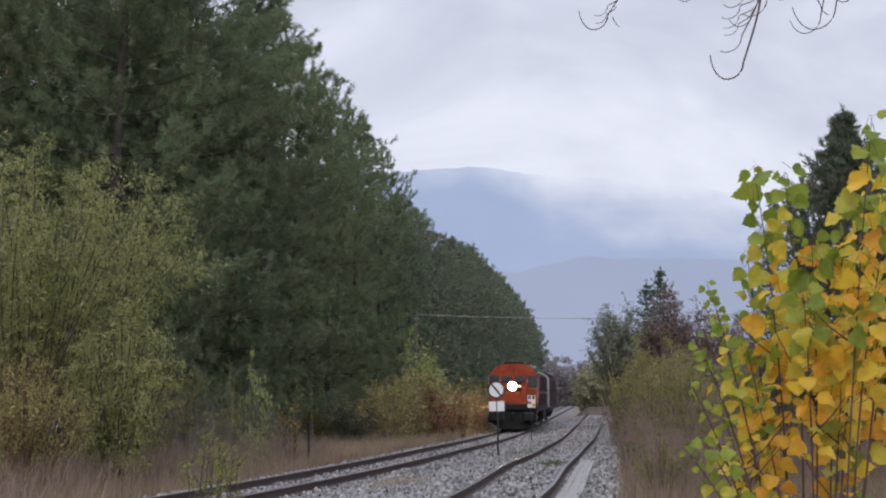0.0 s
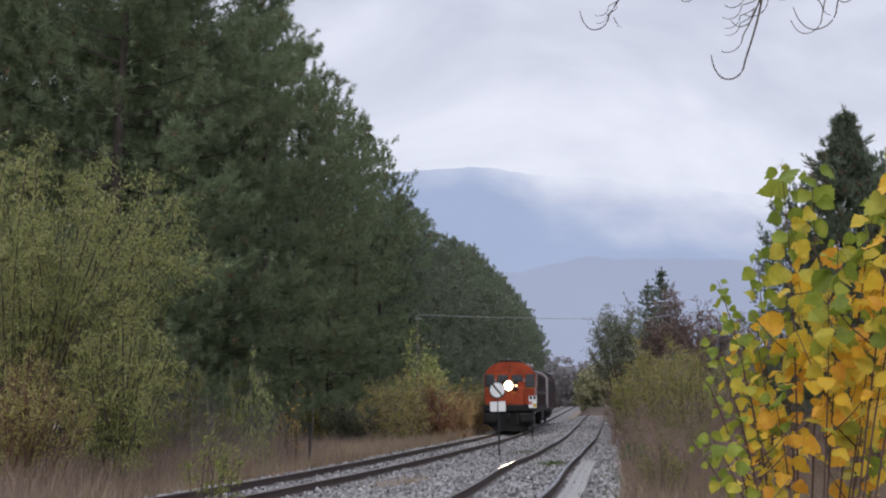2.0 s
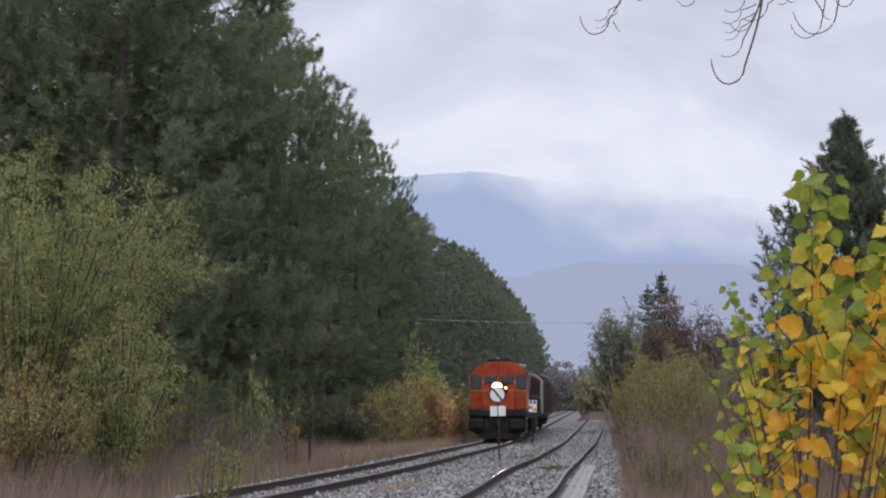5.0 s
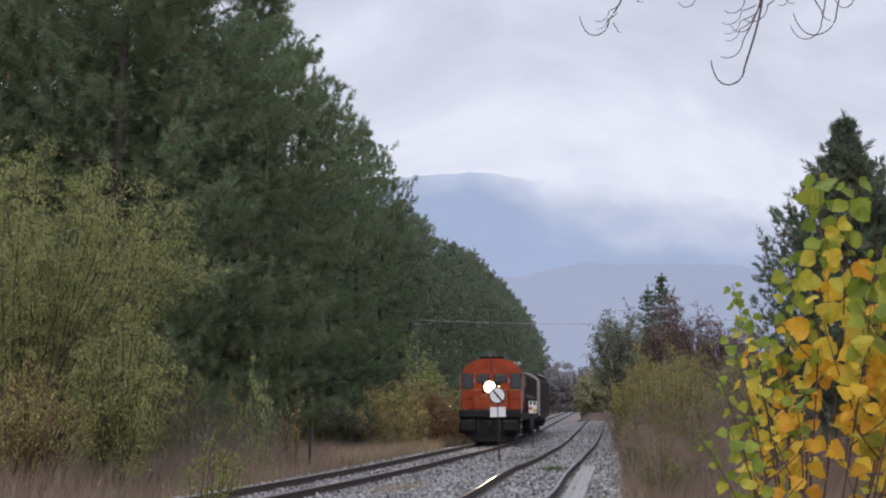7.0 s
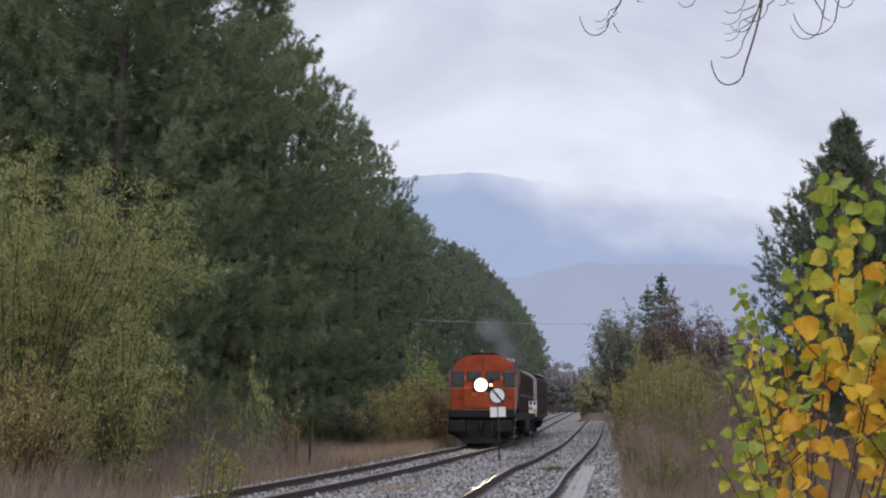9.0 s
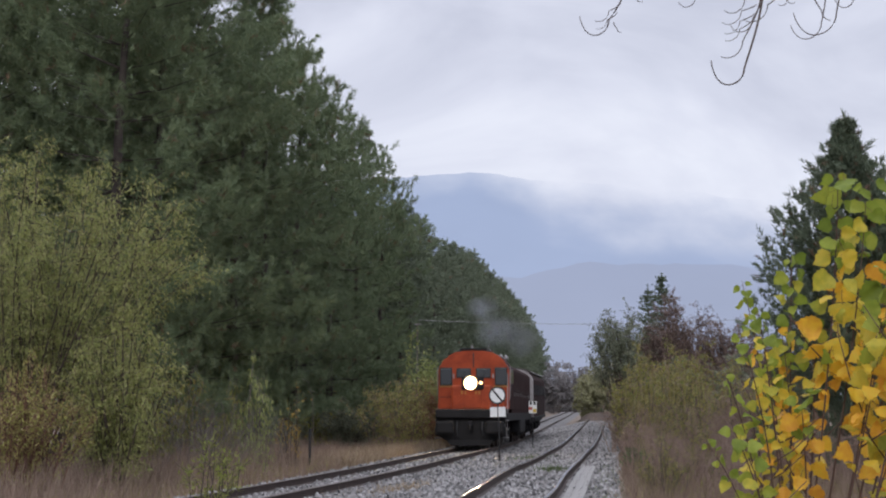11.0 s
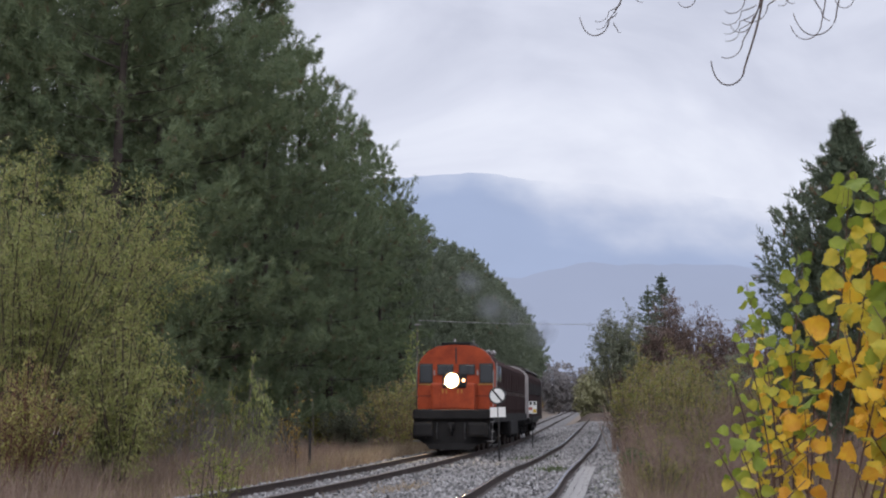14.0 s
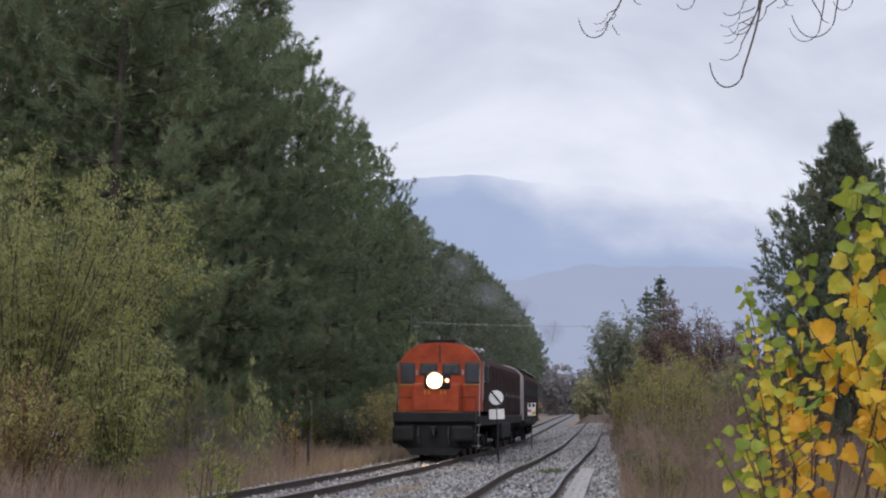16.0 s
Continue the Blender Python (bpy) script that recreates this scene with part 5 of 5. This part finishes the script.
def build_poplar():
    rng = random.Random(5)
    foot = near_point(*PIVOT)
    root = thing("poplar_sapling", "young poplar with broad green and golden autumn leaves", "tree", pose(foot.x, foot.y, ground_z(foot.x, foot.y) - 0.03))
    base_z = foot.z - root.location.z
    ms = Mesh()
    ms.tube([(0, 0, 0), (0.02, 0.01, base_z * 0.5), (0, 0, base_z)], [0.022, 0.018, 0.014], 8)
    part("stem", ms, GREYTWIG, root)
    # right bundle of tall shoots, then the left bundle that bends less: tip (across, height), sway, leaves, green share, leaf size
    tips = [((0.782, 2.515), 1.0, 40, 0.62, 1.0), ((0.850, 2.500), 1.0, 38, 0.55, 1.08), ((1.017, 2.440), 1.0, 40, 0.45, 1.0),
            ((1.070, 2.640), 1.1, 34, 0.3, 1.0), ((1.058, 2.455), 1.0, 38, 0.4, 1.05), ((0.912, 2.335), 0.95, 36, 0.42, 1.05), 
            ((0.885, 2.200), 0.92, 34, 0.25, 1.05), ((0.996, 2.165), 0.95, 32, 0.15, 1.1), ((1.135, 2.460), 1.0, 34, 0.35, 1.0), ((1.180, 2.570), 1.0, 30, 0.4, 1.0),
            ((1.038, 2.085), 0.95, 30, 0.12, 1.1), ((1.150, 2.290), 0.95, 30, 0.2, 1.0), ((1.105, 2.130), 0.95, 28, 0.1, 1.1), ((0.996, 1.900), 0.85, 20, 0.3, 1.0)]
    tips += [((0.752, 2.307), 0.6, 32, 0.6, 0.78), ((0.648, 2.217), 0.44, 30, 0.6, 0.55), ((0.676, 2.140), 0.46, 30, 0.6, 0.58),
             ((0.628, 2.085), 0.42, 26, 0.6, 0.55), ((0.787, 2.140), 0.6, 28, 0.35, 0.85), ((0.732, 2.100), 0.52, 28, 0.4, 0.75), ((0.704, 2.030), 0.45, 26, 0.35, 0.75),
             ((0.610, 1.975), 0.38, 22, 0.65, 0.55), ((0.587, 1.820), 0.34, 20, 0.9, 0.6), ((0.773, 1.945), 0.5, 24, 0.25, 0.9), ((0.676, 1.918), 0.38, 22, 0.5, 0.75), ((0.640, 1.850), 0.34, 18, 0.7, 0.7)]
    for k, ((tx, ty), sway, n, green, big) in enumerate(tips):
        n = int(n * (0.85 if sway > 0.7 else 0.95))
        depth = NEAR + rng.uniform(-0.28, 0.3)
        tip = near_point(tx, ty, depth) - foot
        bx = Vector((0.35 * tip.x, 0.5 * tip.y, 0.02 + 0.05 * rng.random()))
        c1 = bx + Vector((0.35 * (tip.x - bx.x) + rng.uniform(-0.03, 0.03), 0.4 * (tip.y - bx.y), 0.6 * (tip.z - bx.z)))
        spine = []
        for i in range(15):
            t = i / 14
            spine.append((1 - t) ** 2 * bx + 2 * t * (1 - t) * c1 + t * t * tip)
        ms = Mesh()
        ms.tube([(0, 0, 0)] + [tuple(p) for p in spine], [0.005] + [0.0034 * (1 - 0.75 * i / 14) for i in range(15)], 6)
        for q in range(1):
            p = spine[7]
            e = p + Vector((rng.choice((-1, 1)) * rng.uniform(0.05, 0.12), rng.uniform(-0.05, 0.05), rng.uniform(0.08, 0.2)))
            ms.tube([tuple(p), tuple(p.lerp(e, 0.5) + Vector((0, 0, -0.01))), tuple(e)], [0.0022, 0.0017, 0.0012], 5)
        br = part("branch", ms, DARKSHOOT, root, smooth=True, at=pose(0, 0, base_z))
        BRANCHES.append((br, base_z, sway, k, tip.z))
        rest = Mesh()
        for q in range(n):
            t = 1 - (q / n) * (0.8 if tip.z < 0.75 else 0.58)
            i = min(13, int(t * 14))
            p = spine[i].lerp(spine[i + 1], t * 14 - i)
            ahead = (spine[min(14, i + 2)] - spine[i]).normalized()
            a = q * 2.4 + rng.uniform(-0.4, 0.4)
            out = (Vector((math.cos(a), math.sin(a) * 0.7, 0)) + ahead * 0.35).normalized()
            size = rng.triangular(0.028, 0.07, 0.047) * (0.7 if q < 2 else 1.0) * big
            stalk = size * 0.42
            o = p + out * stalk
            # the blade hangs from its stalk and faces any way
            blade = (out * 0.55 + Vector((rng.uniform(-0.4, 0.4), rng.uniform(-0.3, 0.3), -0.75 + rng.uniform(-0.4, 0.75)))).normalized()
            face = Vector((rng.uniform(-1.8, 1.8), -1, rng.uniform(-1.0, 1.6))).normalized()
            xax = blade.cross(face).normalized()
            zax = xax.cross(blade)
            m = Matrix((xax, blade, zax)).transposed().to_4x4()
            m.translation = o
            f = q / n + rng.uniform(-0.25, 0.25)
            cl = 0 if f < green * 0.55 else 1 if f < green * 1.0 else 2
            if rng.random() < 0.12 and q > 6:
                cl = rng.randrange(3)
            shape = rng.randrange(9)
            if q % 3 == 0:
                part("leaf", LEAVES[cl][shape], [], br, at=m @ Matrix.Scale(size, 4))
            else:
                src, mm = SHAPES[shape], m @ Matrix.Scale(size, 4)
                o = len(rest.v)
                rest.v.extend(tuple(mm @ Vector(v)) for v in src.v)
                rest.f.extend(tuple(i2 + o for i2 in f2) for f2 in src.f)
                rest.m.extend(3 if k2 == 3 else cl for k2 in src.m)
        part("leaves", rest, [J_GREEN, J_LIME, J_GOLD, REDTWIG], br, smooth=True)["kind"] = "stuff"


build_poplar()


# ---- bare hanging twigs of the tree overhead ----
def build_twigs():
    rng = random.Random(9)
    D = 5.0

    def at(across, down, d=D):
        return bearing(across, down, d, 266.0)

    tr = thing("overhanging_tree", "bare tree with thin curled hanging twigs", "tree")
    ms = Mesh()
    g = ground_z(3.6, 5.4)
    ms.tube([(3.6, 5.4, g - 0.1), (3.55, 5.35, 2.0), (3.3, 5.2, 3.6), (2.6, 5.1, 4.0), (1.8, 5.0, 4.0), (0.5, 5.0, 3.78)], [0.13, 0.11, 0.085, 0.05, 0.03, 0.012], 8)
    part("trunk", ms, TWIG, tr, smooth=True)

    def hook(across, down, drop, reach, curl, r, top=None, slant=0.4):
        """A twig that hangs down and curls up again at its end."""
        ms = Mesh()
        pts = []
        d = D + rng.uniform(-0.06, 0.06)
        if top:
            pts.append(at(*top))
        sgn = 1 if reach > 0 else -1
        for i in range(21):
            t = i / 20
            if t < 0.4:
                u = t / 0.4
                q = (across + reach * slant * u * u * (1.6 - 0.6 * u), down + drop * u)
            else:
                w = (t - 0.4) / 0.6 * curl
                rad = abs(reach) * 0.36
                cx = across + reach * slant + sgn * rad
                dy = rad * math.sin(w) if w < 1.571 else rad - rad * (1 - math.sin(w)) * 1.7
                q = (cx - sgn * rad * math.cos(w), down + drop + dy)
            pts.append(at(*q, d))
        ms.tube([tuple(p) for p in pts], [r * (1 - 0.55 * i / len(pts)) for i in range(len(pts))], 5)
        part("twig", ms, TWIG, tr, smooth=True)

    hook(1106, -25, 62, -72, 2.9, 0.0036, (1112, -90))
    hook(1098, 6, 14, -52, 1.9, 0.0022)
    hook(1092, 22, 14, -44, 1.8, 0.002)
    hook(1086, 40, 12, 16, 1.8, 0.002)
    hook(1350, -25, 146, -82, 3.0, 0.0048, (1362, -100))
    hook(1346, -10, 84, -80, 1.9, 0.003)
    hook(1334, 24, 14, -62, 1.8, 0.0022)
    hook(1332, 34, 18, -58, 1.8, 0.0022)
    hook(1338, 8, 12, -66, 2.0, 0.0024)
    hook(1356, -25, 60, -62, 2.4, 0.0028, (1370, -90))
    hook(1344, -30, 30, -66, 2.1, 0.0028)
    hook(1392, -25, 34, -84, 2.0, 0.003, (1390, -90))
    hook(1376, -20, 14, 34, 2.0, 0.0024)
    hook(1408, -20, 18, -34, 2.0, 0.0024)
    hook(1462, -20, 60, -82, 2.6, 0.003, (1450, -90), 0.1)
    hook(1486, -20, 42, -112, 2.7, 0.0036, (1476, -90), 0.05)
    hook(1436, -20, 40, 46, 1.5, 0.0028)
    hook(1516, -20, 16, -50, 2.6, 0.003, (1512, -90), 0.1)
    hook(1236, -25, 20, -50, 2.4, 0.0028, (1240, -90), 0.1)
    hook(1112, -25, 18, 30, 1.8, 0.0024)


build_twigs()


# ---- what moves ----
TRAIN = [(0, 79.6), (1, 77.7), (2, 75.2), (3, 72.4), (4, 69.5), (5, 66.9), (6.5, 63.4), (7, 62.3), (8, 60.3), (9, 58.1), (10, 56.1), (11.5, 53.3), (12.5, 51.6), (14, 49.1), (15, 47.4), (16, 45.7)]


def on_track(y0, length):
    """Pose of a vehicle whose front stands at y0."""
    y1 = y0 + length
    dx, dz = main_x(y1) - main_x(y0), main_z(y1) - main_z(y0)
    rz = -math.degrees(math.atan2(dx, length))
    return pose(main_x(y0), y0, main_z(y0), math.degrees(math.atan2(dz, length)), 0, rz)


def train_y(t):
    return float(np.interp(t, [a for a, b in TRAIN], [b for a, b in TRAIN]))


SWAY = [(0, 0.0), (0.5, 0.06), (1.0, 0.072), (2.0, 0.07), (2.5, 0.09), (3.0, 0.113), (3.5, 0.14), (4.2, 0.153), (5.3, 0.11), (6.3, 0.08), (7.0, 0.175), (7.5, 0.155), (8.0, 0.153),
        (8.5, 0.2), (9.0, 0.208), (10.2, 0.205), (11.3, 0.212), (12.5, 0.206), (13.4, 0.197), (14.0, 0.226), (15.0, 0.242), (16.0, 0.257)]


def puff_rows(start, drift):
    """Inside the engine hood until the puff is blown out, then up and back along the line."""
    rows = []
    for i in range(33):
        t = i * 0.5
        y = train_y(min(t, start))
        p = on_track(y, 15.0) @ Vector((0, 8.0, 2.55))
        age = max(0.0, t - start)
        p += Vector(((drift + 0.1) * age, (1.2 + 1.2 * drift) * age, 2.3 * (1 - math.exp(-age * 1.2)) + (0.4 - 0.5 * drift) * age))
        rows.append((t, pose(p.x, p.y, p.z, 0, 0, 9 * age)))
    return rows


def motions():
    for ob, start, drift in PUFFS:
        walk(ob, puff_rows(start, drift))
    walk(LOCO, [(t, on_track(y, 15.0)) for t, y in TRAIN])
    walk(CAR, [(t, on_track(y + 19.2, 13.0)) for t, y in TRAIN])
    for ob, y, r in WHEELS:
        rows = []
        for i in range(65):
            t = i * 0.25
            turn = math.degrees((train_y(0) - train_y(t)) / r)
            rows.append((t, pose(0, y, r, turn, 0, 0)))
        walk(ob, rows)
    for ob, z, sway, k, tall in BRANCHES:
        rng = random.Random(100 + k)
        rows = []
        for t, s in SWAY:
            a = math.degrees(s * sway / max(0.584, tall)) + (rng.uniform(-0.5, 0.5) if t else 0)
            rows.append((t, pose(0, 0, z, rng.uniform(-1.2, 1.2), a, rng.uniform(-2, 2))))
        walk(ob, rows)


motions()
